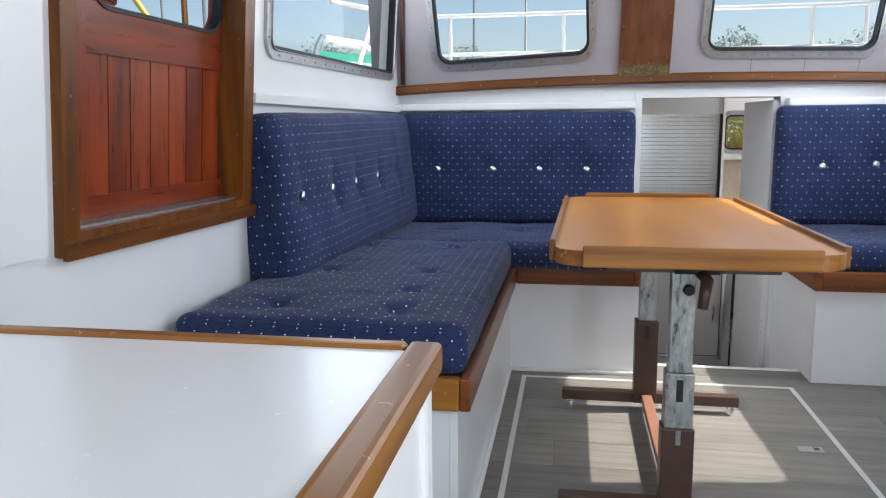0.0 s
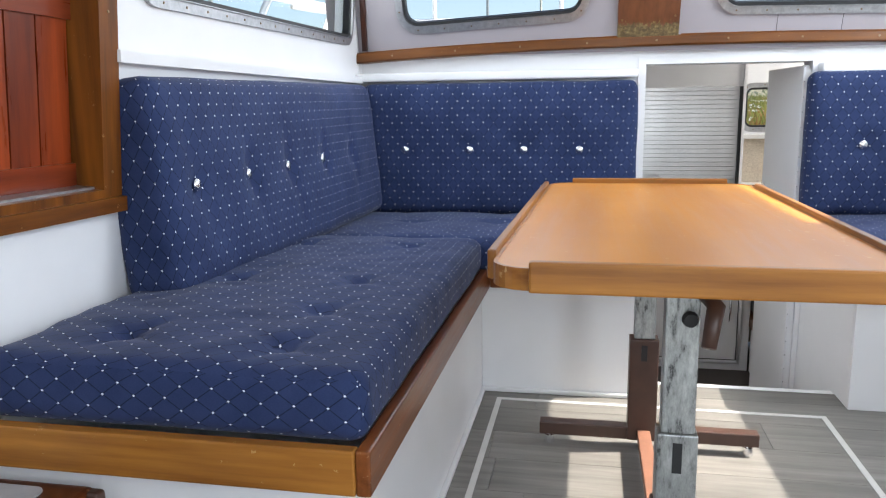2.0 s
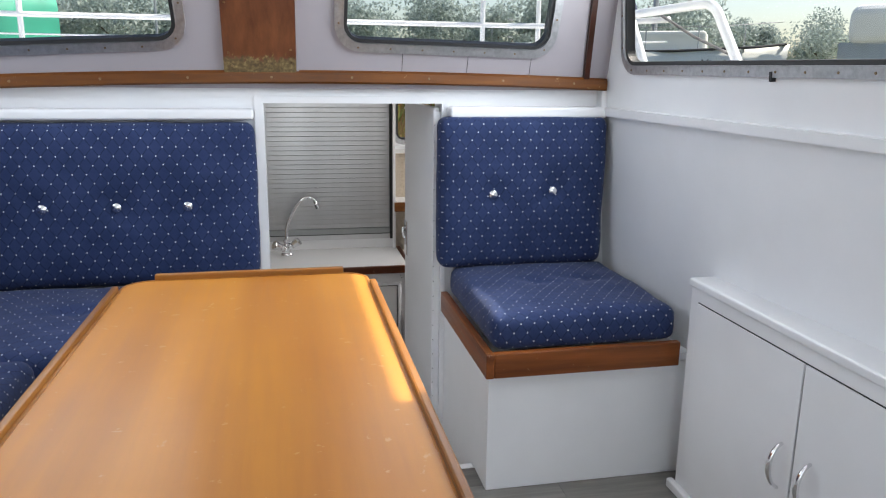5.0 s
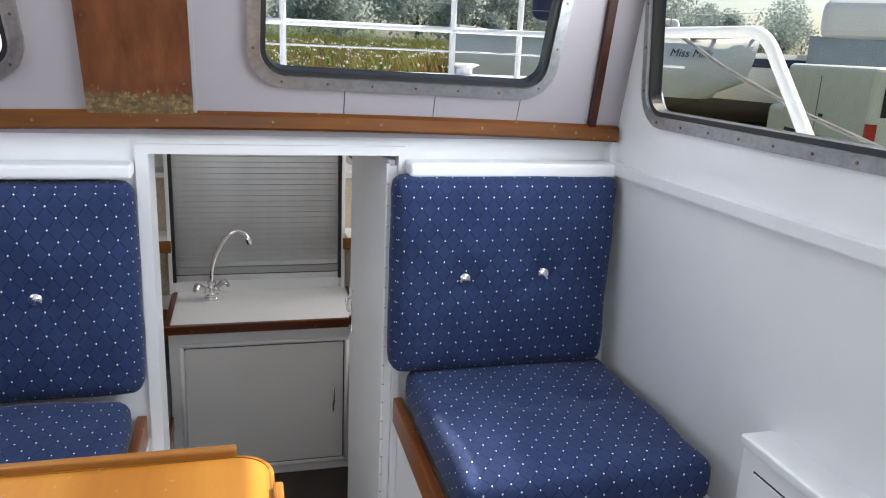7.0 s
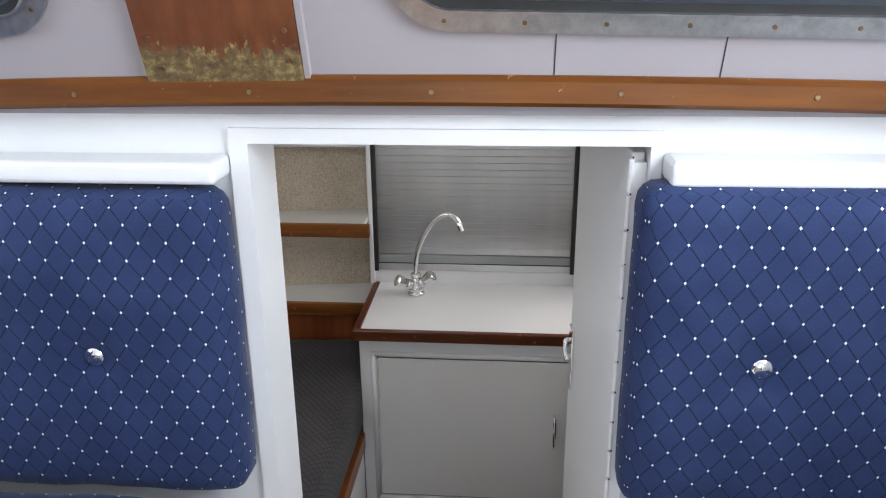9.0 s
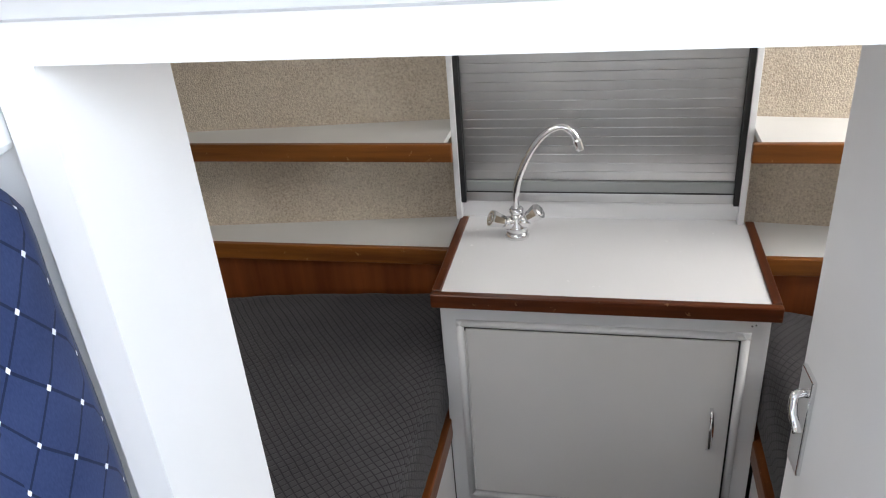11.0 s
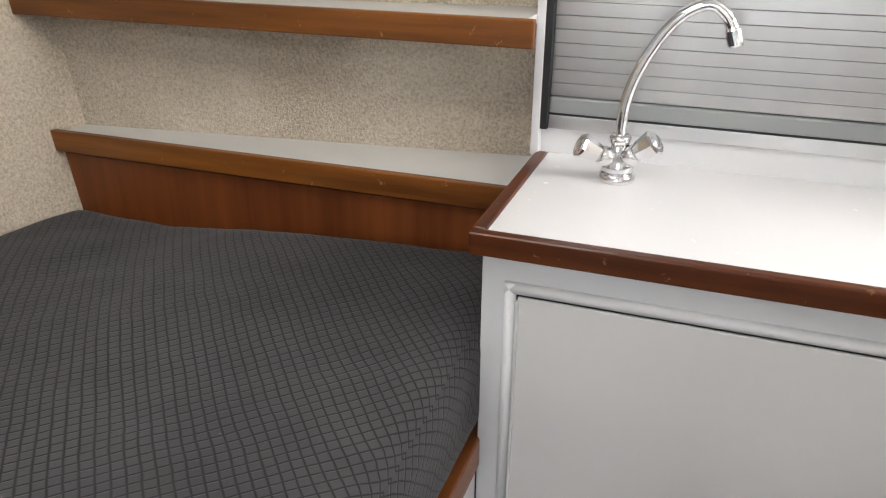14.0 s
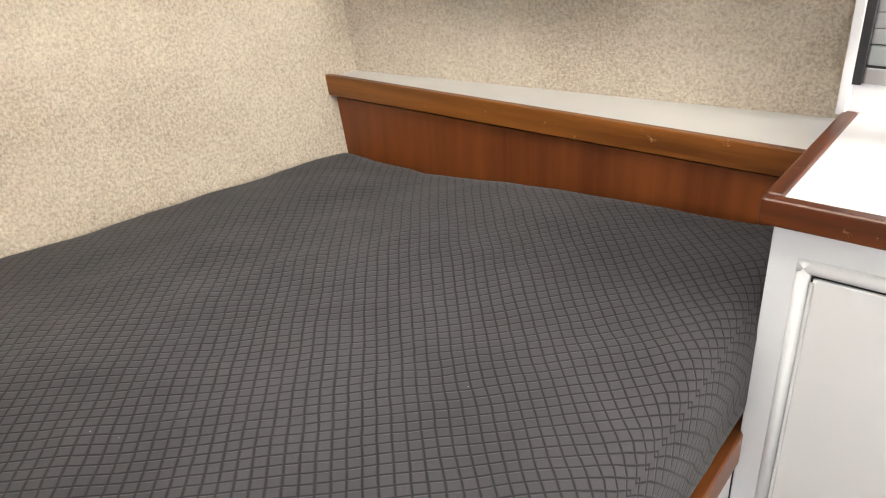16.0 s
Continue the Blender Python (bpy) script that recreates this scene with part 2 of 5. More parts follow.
def galv_mat():
    m, nt, p = node_mat("worn_galvanised_steel")
    n = noise_tex(nt, coords(nt, "Object", (1, 1, 0.35)).outputs[0], 45, 6, 0.75)
    col = ramp(nt, n, [(0.36, (0.03, 0.03, 0.03)), (0.46, (0.30, 0.31, 0.30)), (0.7, (0.55, 0.56, 0.55))])
    nt.links.new(col, p.inputs["Base Color"])
    nt.links.new(ramp(nt, n, [(0.4, (0.0, 0.0, 0.0)), (0.5, (0.85, 0.85, 0.85))]), p.inputs["Metallic"])
    p.inputs["Roughness"].default_value = 0.42
    return m


def glass_mat():
    m, nt, p = node_mat("window_glass")
    p.inputs["Base Color"].default_value = (0.86, 0.88, 0.88, 1)
    p.inputs["Transmission Weight"].default_value = 1.0
    p.inputs["Roughness"].default_value = 0.0
    p.inputs["IOR"].default_value = 1.05
    return m


def leaf_mat(name, c1, c2):
    m, nt, p = node_mat(name)
    geo = nt.nodes.new("ShaderNodeNewGeometry")
    nt.links.new(ramp(nt, geo.outputs["Random Per Island"], [(0.0, c1), (0.6, c2), (1.0, shade(c2, 1.35))]), p.inputs["Base Color"])
    p.inputs["Roughness"].default_value = 0.6
    thin = nt.nodes.new("ShaderNodeBsdfTranslucent")
    nt.links.new(p.inputs["Base Color"].links[0].from_socket, thin.inputs["Color"])
    both = nt.nodes.new("ShaderNodeMixShader")
    both.inputs[0].default_value = 0.45
    nt.links.new(p.outputs[0], both.inputs[1])
    nt.links.new(thin.outputs[0], both.inputs[2])
    nt.links.new(both.outputs[0], nt.nodes["Material Output"].inputs["Surface"])
    return m


WHITE = paint("white_gloss_paint", (0.80, 0.80, 0.81), 0.36, 0.05, 0.12, 5.0, 0.15)
# Purple-grey windscreen laminate, base colour lowered to carry its backlit shade.
LILAC = paint("backlit_laminate_panel", (0.355, 0.325, 0.345), 0.45, 0.05, 0.08, 3.0)
CREAM = paint("cabinet_off_white", (0.76, 0.745, 0.735), 0.5, 0.05, 0.10, 3.0)
LAMINATE = paint("white_worktop_laminate", (0.80, 0.80, 0.81), 0.26, 0.012, 0.02, 2.5, 0.1)
SHELF_WHITE = paint("shelf_white", (0.74, 0.735, 0.72), 0.42, 0.06, 0.08, 6.0)
TEAK = {a: wood("varnished_teak_" + a, (0.065, 0.019, 0.003), (0.245, 0.080, 0.009), a, coat=0.1, worn=(0.46, 0.30, 0.14)) for a in "xyz"}
GOLD = {a: wood("golden_teak_" + a, (0.20, 0.070, 0.010), (0.50, 0.215, 0.040), a, coat=0.15, worn=(0.60, 0.40, 0.18)) for a in "xyz"}
CHERRY = {a: wood("reddish_trim_" + a, (0.10, 0.026, 0.006), (0.28, 0.085, 0.018), a, coat=0.2, worn=(0.42, 0.25, 0.13)) for a in "xy"}
DARKWOOD = {a: wood("dark_mahogany_" + a, (0.050, 0.011, 0.003), (0.17, 0.042, 0.009), a, coat=0.2, worn=(0.30, 0.17, 0.09)) for a in "xyz"}
RED = {a: wood("red_mahogany_" + a, (0.075, 0.010, 0.003), (0.36, 0.058, 0.010), a, 0.30, 0.3, fig=0.6) for a in "yz"}
VENEER = wood("table_veneer", (0.33, 0.118, 0.015), (0.56, 0.238, 0.036), "y", 0.40, 0.10, worn=(0.56, 0.33, 0.13), fig=0.3)
LIP = {a: wood("table_lip_" + a, (0.17, 0.060, 0.010), (0.46, 0.190, 0.034), a, 0.4, 0.15) for a in "xy"}
FASCIA = wood("shelf_fascia", (0.11, 0.032, 0.006), (0.34, 0.118, 0.020), "x", coat=0.3, worn=(0.45, 0.27, 0.12))
POST_EDGE = wood("dark_corner_bar", (0.022, 0.006, 0.003), (0.075, 0.018, 0.006), "z", coat=0.1)
MARINE_PLY = wood("shelf_board_ply", (0.12, 0.030, 0.008), (0.25, 0.070, 0.018), "z", 0.4, 0.2, fig=0.7)
POST = post_mat()
ALU = metal("window_aluminium", (0.50, 0.50, 0.51), 0.42, 0.3)
SATIN = shutter_mat()
GREYBAR = paint("grey_green_bar", (0.30, 0.315, 0.315), 0.4, 0.08, 0.05, 9.0)
CHROME = metal("chrome", (0.80, 0.80, 0.81), 0.07)
GALV = galv_mat()
BROWN_STEEL = paint("brown_painted_steel", (0.075, 0.036, 0.024), 0.4, 0.3, 0.1, 20.0)
RUSTY = paint("primer_brown_steel", (0.26, 0.12, 0.075), 0.5, 0.3, 0.1, 18.0)
BLACK = paint("black_rubber", (0.015, 0.015, 0.016), 0.55, 0.2, 0.1, 20.0)
GREYPAD = paint("grey_tread_pad", (0.40, 0.40, 0.41), 0.7, 0.12, 0.6, 25.0)
DARKFLOOR = paint("dark_cabin_sole", (0.045, 0.036, 0.030), 0.45, 0.3, 0.2, 9.0)
FLOOR = floor_mat()
FABRIC, QUILT, CARPET = fabric_mat(), quilt_mat(), carpet_mat()
GLASS = glass_mat()
GREY_STRIP = paint("pale_grey_strip", (0.62, 0.61, 0.59), 0.45, 0.12, 0.1, 15.0)
SCREW = metal("screw_heads", (0.30, 0.21, 0.12), 0.45, 0.4)


# ---- mesh helpers ----
def make(name, bm, material, smooth=False):
    me = bpy.data.meshes.new(name)
    bmesh.ops.recalc_face_normals(bm, faces=bm.faces)
    bm.to_mesh(me)
    bm.free()
    me.materials.append(material)
    if smooth:
        for poly in me.polygons:
            poly.use_smooth = True
    return new(name, me)


def part(name, bm, material, parent, label="", smooth=False):
    """Links a bmesh, given in world coordinates, as one mesh under a thing or a part."""
    ob = make(name, bm, material, smooth)
    ob.parent = parent
    if parent.type == "EMPTY":
        ob.matrix_parent_inverse = Matrix.Translation(parent.location).inverted()
    if label:
        tagged(ob, label)
    return ob


def thing(name, base, label, category, group="", kind=""):
    ob = new(name)
    ob.location = base
    ob.empty_display_size = 0.1
    return tagged(ob, label, category, group, kind)


def box(x0, x1, y0, y1, z0, z1, bevel=0.0, seg=2, bm=None):
    bm = bm or bmesh.new()
    made = bmesh.ops.create_cube(bm, size=1.0)["verts"]
    for v in made:
        v.co = ((x0 + x1) / 2 + v.co.x * (x1 - x0), (y0 + y1) / 2 + v.co.y * (y1 - y0), (z0 + z1) / 2 + v.co.z * (z1 - z0))
    if bevel:
        edges = list({e for v in made for e in v.link_edges})
        bmesh.ops.bevel(bm, geom=edges, offset=bevel, segments=seg, affect="EDGES", profile=0.6)
    return bm


def moved(bm, m):
    bmesh.ops.transform(bm, matrix=m, verts=bm.verts)
    return bm


def tube(points, radius, sides=10, closed_ends=True, bm=None):
    """A round bar along a line of points; radius may be a list."""
    bm = bm or bmesh.new()
    pts = [Vector(p) for p in points]
    rad = radius if isinstance(radius, (list, tuple)) else [radius] * len(pts)
    rings, up = [], None
    for i, p in enumerate(pts):
        d = (pts[min(i + 1, len(pts) - 1)] - pts[max(i - 1, 0)]).normalized()
        side = d.cross(up if up is not None else (Vector((0, 0, 1)) if abs(d.z) < 0.9 else Vector((0, 1, 0))))
        if side.length < 1e-4:
            side = d.cross(Vector((1, 0, 0)))
        side.normalize()
        up = side.cross(d).normalized()
        rings.append([bm.verts.new(p + rad[i] * (math.cos(2 * math.pi * k / sides) * side + math.sin(2 * math.pi * k / sides) * up)) for k in range(sides)])
    for a, b in zip(rings, rings[1:]):
        for k in range(sides):
            bm.faces.new((a[k], a[(k + 1) % sides], b[(k + 1) % sides], b[k]))
    if closed_ends:
        bm.faces.new(list(reversed(rings[0])))
        bm.faces.new(rings[-1])
    return bm


def arc(points, corner=0.05, steps=6):
    """A line of points with its corners rounded."""
    pts = [Vector(p) for p in points]
    out = [pts[0]]
    for a, b, c in zip(pts, pts[1:], pts[2:]):
        r = min(corner, (a - b).length / 2.2, (c - b).length / 2.2)
        p, q = b + (a - b).normalized() * r, b + (c - b).normalized() * r
        for k in range(steps + 1):
            t = k / steps
            out.append(p * (1 - t) ** 2 + b * 2 * t * (1 - t) + q * t * t)
    return out + [pts[-1]]


def round_loop(x0, x1, y0, y1, r, steps=7):
    out = []
    for cx, cy, a0 in ((x1 - r, y1 - r, 0), (x0 + r, y1 - r, 90), (x0 + r, y0 + r, 180), (x1 - r, y0 + r, 270)):
        for k in range(steps + 1):
            a = radians(a0 + 90 * k / steps)
            out.append((cx + r * math.cos(a), cy + r * math.sin(a)))
    return out


def turned(loop, cx, cy, degrees):
    c, s = math.cos(radians(degrees)), math.sin(radians(degrees))
    return [(cx + (x - cx) * c - (y - cy) * s, cy + (x - cx) * s + (y - cy) * c) for x, y in loop]


def panel(outer, holes, depth, m):
    """A flat slab with holes through it: loops in the plane z = 0, thickness down to -depth, placed by m."""
    bm = bmesh.new()
    for z in (0.0, -depth):
        edges = []
        for loop in (outer, *holes):
            vs = [bm.verts.new((x, y, z)) for x, y in loop]
            edges += [bm.edges.new((vs[i], vs[(i + 1) % len(vs)])) for i in range(len(vs))]
        bmesh.ops.triangle_fill(bm, use_beauty=True, use_dissolve=False, edges=edges)
    bm.verts.ensure_lookup_table()
    n, start = sum(len(l) for l in (outer, *holes)), 0
    for loop in (outer, *holes):
        k = len(loop)
        for i in range(k):
            a, b = start + i, start + (i + 1) % k
            bm.faces.new((bm.verts[a], bm.verts[b], bm.verts[n + b], bm.verts[n + a]))
        start += k
    return moved(bm, m)


def ring(outer, inner, z0, z1, m):
    """A frame between two loops of equal length, from z0 to z1, placed by m."""
    bm = bmesh.new()
    k = len(outer)
    vs = [[bm.verts.new((x, y, z)) for x, y in loop] for loop, z in ((outer, z0), (outer, z1), (inner, z1), (inner, z0))]
    for a, b in ((0, 1), (1, 2), (2, 3), (3, 0)):
        for i in range(k):
            bm.faces.new((vs[a][i], vs[a][(i + 1) % k], vs[b][(i + 1) % k], vs[b][i]))
    return moved(bm, m)


def inset(loop, d):
    """The loop drawn in by d (convex loops)."""
    n, out = len(loop), []
    for i in range(n):
        (ax, ay), (bx, by), (cx, cy) = loop[i - 1], loop[i], loop[(i + 1) % n]
        t = Vector((cx - ax, cy - ay)).normalized()
        out.append((bx - t.y * d, by + t.x * d))
    return out


def soft_block(sx, sy, sz, r, cell=0.022, crown=0.012, tufts=(), tuft_depth=0.02, tuft_size=0.055, ripple=0.003, seed=0.0, faces="top"):
    """A stuffed cushion, centred in x and y, resting on z = 0: rounded edges, a crowned top, dimples and creases. Its UV map is in metres."""
    bm = bmesh.new()
    uv = bm.loops.layers.uv.new("UVMap")
    size = (sx, sy, sz)
    cells = [max(4, int(s / cell)) for s in size]
    made = {}

    def vert(p):
        key = tuple(round(c, 5) for c in p)
        if key not in made:
            made[key] = bm.verts.new(p)
        return made[key]

    for axis in range(3):
        a, b = [i for i in range(3) if i != axis]
        for sign in (-1, 1):
            for i in range(cells[a]):
                for j in range(cells[b]):
                    quad = []
                    for di, dj in ((0, 0), (1, 0), (1, 1), (0, 1)):
                        p = [0.0] * 3
                        p[axis] = sign * size[axis] / 2
                        p[a] = -size[a] / 2 + size[a] * (i + di) / cells[a]
                        p[b] = -size[b] / 2 + size[b] * (j + dj) / cells[b]
                        quad.append(tuple(p))
                    vs = [vert(p) for p in quad]
                    f = bm.faces.new(vs if sign > 0 else list(reversed(vs)))
                    f.smooth = True
                    for l in f.loops:
                        c = l.vert.co
                        if axis == 2:
                            l[uv].uv = (c.x + sx, c.y + sy)
                        elif axis == 1:
                            l[uv].uv = (c.x + sx, c.z + sy * (0.5 if sign < 0 else 1.5) * 1.0)
                        else:
                            l[uv].uv = (c.z + sx * (1.5 if sign > 0 else 0.5), c.y + sy)
    half = [s / 2 for s in size]
    for v in bm.verts:
        p = v.co.copy()
        fx, fy = p.x / half[0], p.y / half[1]
        q = Vector([max(-h + r, min(h - r, c)) for h, c in zip(half, p)])
        d = p - q
        if d.length > 1e-9:
            p = q + d.normalized() * r * min(1.0, max(abs(c) for c in d) / r)
        w = (1 - fx ** 4) * (1 - fy ** 4)
        upper = max(0.0, p.z / half[2])
        p.z += upper * crown * w
        for tx, ty in tufts:
            dx, dy = p.x - tx, p.y - ty
            dist = math.hypot(dx, dy)
            crease = max(0.0, math.cos(4 * math.atan2(dy, dx) + seed)) ** 6
            fall = math.exp(-(dist / tuft_size) ** 2) + 0.8 * crease * math.exp(-(dist / (tuft_size * 2.2)) ** 2)
            p.z -= upper * tuft_depth * fall
        wob = noise.noise(Vector((p.x * 7 + seed, p.y * 7, p.z * 5))) + 0.5 * noise.noise(Vector((p.x * 19, p.y * 19 + seed, p.z * 15)))
        p += Vector((fx * 0.6, fy * 0.6, upper)) * ripple * wob
        v.co = p + Vector((0, 0, half[2]))
    return bm


def dome(centre, radius, axis, flat=0.45, bm=None):
    """A small domed button or screw head standing out along the axis."""
    bm = bm or bmesh.new()
    made = bmesh.ops.create_uvsphere(bm, u_segments=14, v_segments=8, radius=radius)["verts"]
    turn = Vector(axis).to_track_quat("Z", "Y").to_matrix().to_4x4()
    for v in made:
        v.co.z *= flat
    bmesh.ops.transform(bm, matrix=Matrix.Translation(centre) @ turn, verts=made)
    return bm


def disc(centre, radius, axis, depth=0.002, sides=10, bm=None):
    bm = bm or bmesh.new()
    made = bmesh.ops.create_cone(bm, cap_ends=True, segments=sides, radius1=radius, radius2=radius * 0.8, depth=depth)["verts"]
    turn = Vector(axis).to_track_quat("Z", "Y").to_matrix().to_4x4()
    bmesh.ops.transform(bm, matrix=Matrix.Translation(centre) @ turn, verts=made)
    return bm


def bow_handle(p, q, out, radius=0.006):
    """A bowed pull between two feet, standing out along a vector."""
    p, q, out = Vector(p), Vector(q), Vector(out)
    pts, rad = [], []
    for k in range(13):
        t = k / 12
        pts.append(p.lerp(q, t) + out * math.sin(math.pi * t) ** 0.6)
        rad.append(radius * (0.75 + 0.5 * math.sin(math.pi * t)))
    return tube(pts, rad, 10)


# ---- saloon ----
def port_x(y, z):
    return -1.0709 + 0.045 * y + 0.07 * z


def star_x(y, z):
    return 1.7349 - 0.045 * y - 0.07 * z


def rect(x0, x1, y0, y1):
    return [(x0, y0), (x1, y0), (x1, y1), (x0, y1)]


def structure(name, bm, material, label, category, smooth=False):
    return tagged(make(name, bm, material, smooth), label, category, kind="structure")


LOOP_PORT = turned(round_loop(2.15, 3.505, 1.195, 1.88, 0.06), 2.83, 1.2, 0.4)
LOOP_STAR = round_loop(-3.475, -2.24, 1.218, 2.12, 0.085)
LOOP_F1 = turned(round_loop(-0.648, 0.097, 1.262, 1.80, 0.085), -0.27, 1.27, 2.8)
LOOP_F2 = turned(round_loop(0.537, 1.278, 1.275, 1.80, 0.085), 0.9, 1.28, -1.2)

# saloon shell
structure("wall_port", panel(rect(-1.6, 3.72, -0.12, 2.14), [inset(LOOP_PORT, 0.02), rect(1.295, 1.995, 0.785, 1.96)], 0.06, PORT), WHITE,
          "white painted wheelhouse side with a window and a door opening", "wall")
structure("wall_starboard", panel(rect(-3.72, 1.6, -0.12, 2.14), [inset(LOOP_STAR, 0.02), rect(-0.3, 0.6, 0.25, 1.9)], 0.03, STAR), WHITE,
          "white painted wheelhouse side with one long window", "wall")
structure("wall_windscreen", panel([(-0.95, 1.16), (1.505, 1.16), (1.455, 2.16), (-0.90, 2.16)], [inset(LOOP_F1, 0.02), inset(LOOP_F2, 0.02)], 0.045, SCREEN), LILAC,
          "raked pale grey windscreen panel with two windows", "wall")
bm = panel([(-1.1, -0.52), (0.31, -0.52), (0.31, 1.112), (0.907, 1.112), (0.907, -0.52), (1.76, -0.52), (1.76, 1.21), (-1.1, 1.21)], [], 0.12,
           Matrix(((1, 0, 0, 0), (0, 0, -1, 3.645), (0, 1, 0, 0), (0, 0, 0, 1))))
structure("wall_forward", bm, WHITE, "white painted bulkhead with a low doorway", "wall")
structure("wall_aft", panel([(-1.2, -0.12), (0.05, -0.12), (0.05, 1.85), (0.75, 1.85), (0.75, -0.12), (1.9, -0.12), (1.9, 2.14), (-1.2, 2.14)], [], 0.06,
                            Matrix(((1, 0, 0, 0), (0, 0, -1, -1.5), (0, 1, 0, 0), (0, 0, 0, 1)))), WHITE, "plain white wheelhouse back with the way in", "wall")
structure("ceiling", box(-1.15, 1.56, -1.6, 3.75, 2.14, 2.20, 0.004), WHITE, "plain white wheelhouse roof", "ceiling")

# teak rail along the foot of the windscreen, bowed with the deck
bm = bmesh.new()
rows = []
for k in range(41):
    x = -0.842 + 2.325 * k / 40
    u = (x - 0.332) / 1.165
    zb = 1.176 - 0.028 * u * u + 0.011 * u
    rows.append([bm.verts.new((x, y, zb + dz)) for y, dz in ((3.66, 0.0), (3.586, 0.0), (3.58, 0.006), (3.58, 0.034), (3.588, 0.042), (3.66, 0.044))])
for a, b in zip(rows, rows[1:]):
    for i in range(6):
        bm.faces.new((a[i], a[(i + 1) % 6], b[(i + 1) % 6], b[i]))
bm.faces.new(rows[0])
bm.faces.new(list(reversed(rows[-1])))
rail = structure("trim_rail", bm, TEAK["x"], "long varnished teak rail with scuffed edges", "rail")
for k in range(9):
    x = -0.68 + 0.255 * k
    u = (x - 0.332) / 1.165
    part("screw", disc((x, 3.579, 1.196 - 0.028 * u * u + 0.011 * u), 0.0042, (0, -1, 0)), SCREW, rail)

# middle post and corner bars on the windscreen
post = panel(rect(0.196, 0.418, 1.2, 2.06), [], -0.014, SCREEN)
post = structure("trim_post", post, POST, "flat mahogany post, varnish flaked off at its foot", "post")
for x, z in ((0.212, 1.275), (0.222, 1.235), (0.402, 1.285), (0.403, 1.245), (0.21, 1.42), (0.404, 1.47)):
    part("screw", disc(SCREEN @ Vector((x, z, 0.0155)), 0.004, (0, -1, -0.33)), SCREW, post)
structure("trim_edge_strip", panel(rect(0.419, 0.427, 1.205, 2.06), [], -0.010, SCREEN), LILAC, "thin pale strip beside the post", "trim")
for x0, lean in ((-0.806, 0.07), (1.398, -0.07)):
    bar = panel([(x0, 1.19), (x0 + 0.019, 1.19), (x0 + 0.019 + lean * 0.87, 2.06), (x0 + lean * 0.87, 2.06)], [], -0.016, SCREEN)
    structure("trim_corner_bar", bar, POST_EDGE, "narrow dark mahogany corner bar", "trim")
for x in (0.76, 0.98, 1.2):
    structure("trim_seam", panel(rect(x, x + 0.0015, 1.2, 1.278), [], -0.0008, SCREEN), BLACK, "hairline joint in the windscreen panel", "seam")

# white mouldings
structure("trim_ledge_port", panel(rect(2.045, 3.64, 1.060, 1.086), [], -0.03, PORT), WHITE, "white painted ledge along the wheelhouse side", "ledge")
structure("trim_ledge_starboard", panel(rect(-3.62, -0.6, 1.076, 1.104), [], -0.022, STAR), WHITE, "white painted ledge along the wheelhouse side", "ledge")
structure("trim_ledge_forward", box(-0.84, 0.279, 3.572, 3.646, 1.062, 1.096, 0.012, 4), WHITE, "rounded white ledge over the settee back", "ledge")
structure("trim_ledge_forward", box(0.925, 1.488, 3.572, 3.646, 1.066, 1.104, 0.012, 4), WHITE, "rounded white ledge over the seat back", "ledge")
structure("trim_casing", panel([(0.281, 0.0), (0.31, 0.0), (0.31, 1.112), (0.907, 1.112), (0.907, 0.0), (0.924, 0.0), (0.924, 1.135), (0.281, 1.135)], [], -0.009,
                               Matrix(((1, 0, 0, 0), (0, 0, -1, 3.645), (0, 1, 0, 0), (0, 0, 0, 1)))), WHITE, "white painted doorway casing", "casing")
for sx in (-0.845, 1.486):
    structure("trim_corner", box(sx - 0.012, sx + 0.018, 3.60, 3.65, 1.09, 1.18, 0.006), WHITE, "white corner fillet", "trim")
structure("trim_side_panel", panel(rect(-1.55, 1.245, 0.757, 2.05), [], -0.012, PORT), WHITE, "raised white side panel aft of the door", "panel")


# ---- windows: metal ring, black gasket, pane, screws ----
def window(name, loop, m, label, along=22):
    w = thing(name, m @ Vector((*loop[0], 0)), label, "window", kind="structure")
    a, b, c = inset(loop, 0.026), inset(loop, 0.0285), inset(loop, 0.040)
    part("window_frame", ring(loop, a, -0.002, 0.011, m), ALU, w, "dull aluminium window ring")
    part("frame_lip", ring(a, b, -0.01, 0.017, m), ALU, w)
    part("gasket", ring(b, c, -0.02, 0.009, m), BLACK, w, "black rubber gasket")
    pane = part("pane", panel(inset(loop, 0.036), [], 0.004, m @ Matrix.Translation((0, 0, -0.008))), GLASS, w, "clear glass pane")
    pane.visible_shadow = False
    mid = inset(loop, 0.013)
    n = len(mid)
    length = [math.dist(mid[i], mid[(i + 1) % n]) for i in range(n)]
    total, gap, run = sum(length), sum(length) / along, 0.0
    for i in range(n):
        p, q = Vector(mid[i]), Vector(mid[(i + 1) % n])
        k = math.ceil(run / gap)
        while k * gap < run + length[i]:
            s = p.lerp(q, (k * gap - run) / length[i])
            part("screw", disc(m @ Vector((s.x, s.y, 0.0115)), 0.0036, m.to_3x3() @ Vector((0, 0, 1)), 0.0025, 8), SCREW, w)
            k += 1
        run += length[i]
    return w


window("window_1", LOOP_F1, SCREEN, "rounded windscreen pane in a dull aluminium ring")
window("window_2", LOOP_F2, SCREEN, "rounded windscreen pane in a dull aluminium ring")
window("window_3", LOOP_PORT, PORT, "wide wheelhouse side window in an aluminium ring", 40)
window("window_4", LOOP_STAR, STAR, "wide wheelhouse side window in an aluminium ring", 40)
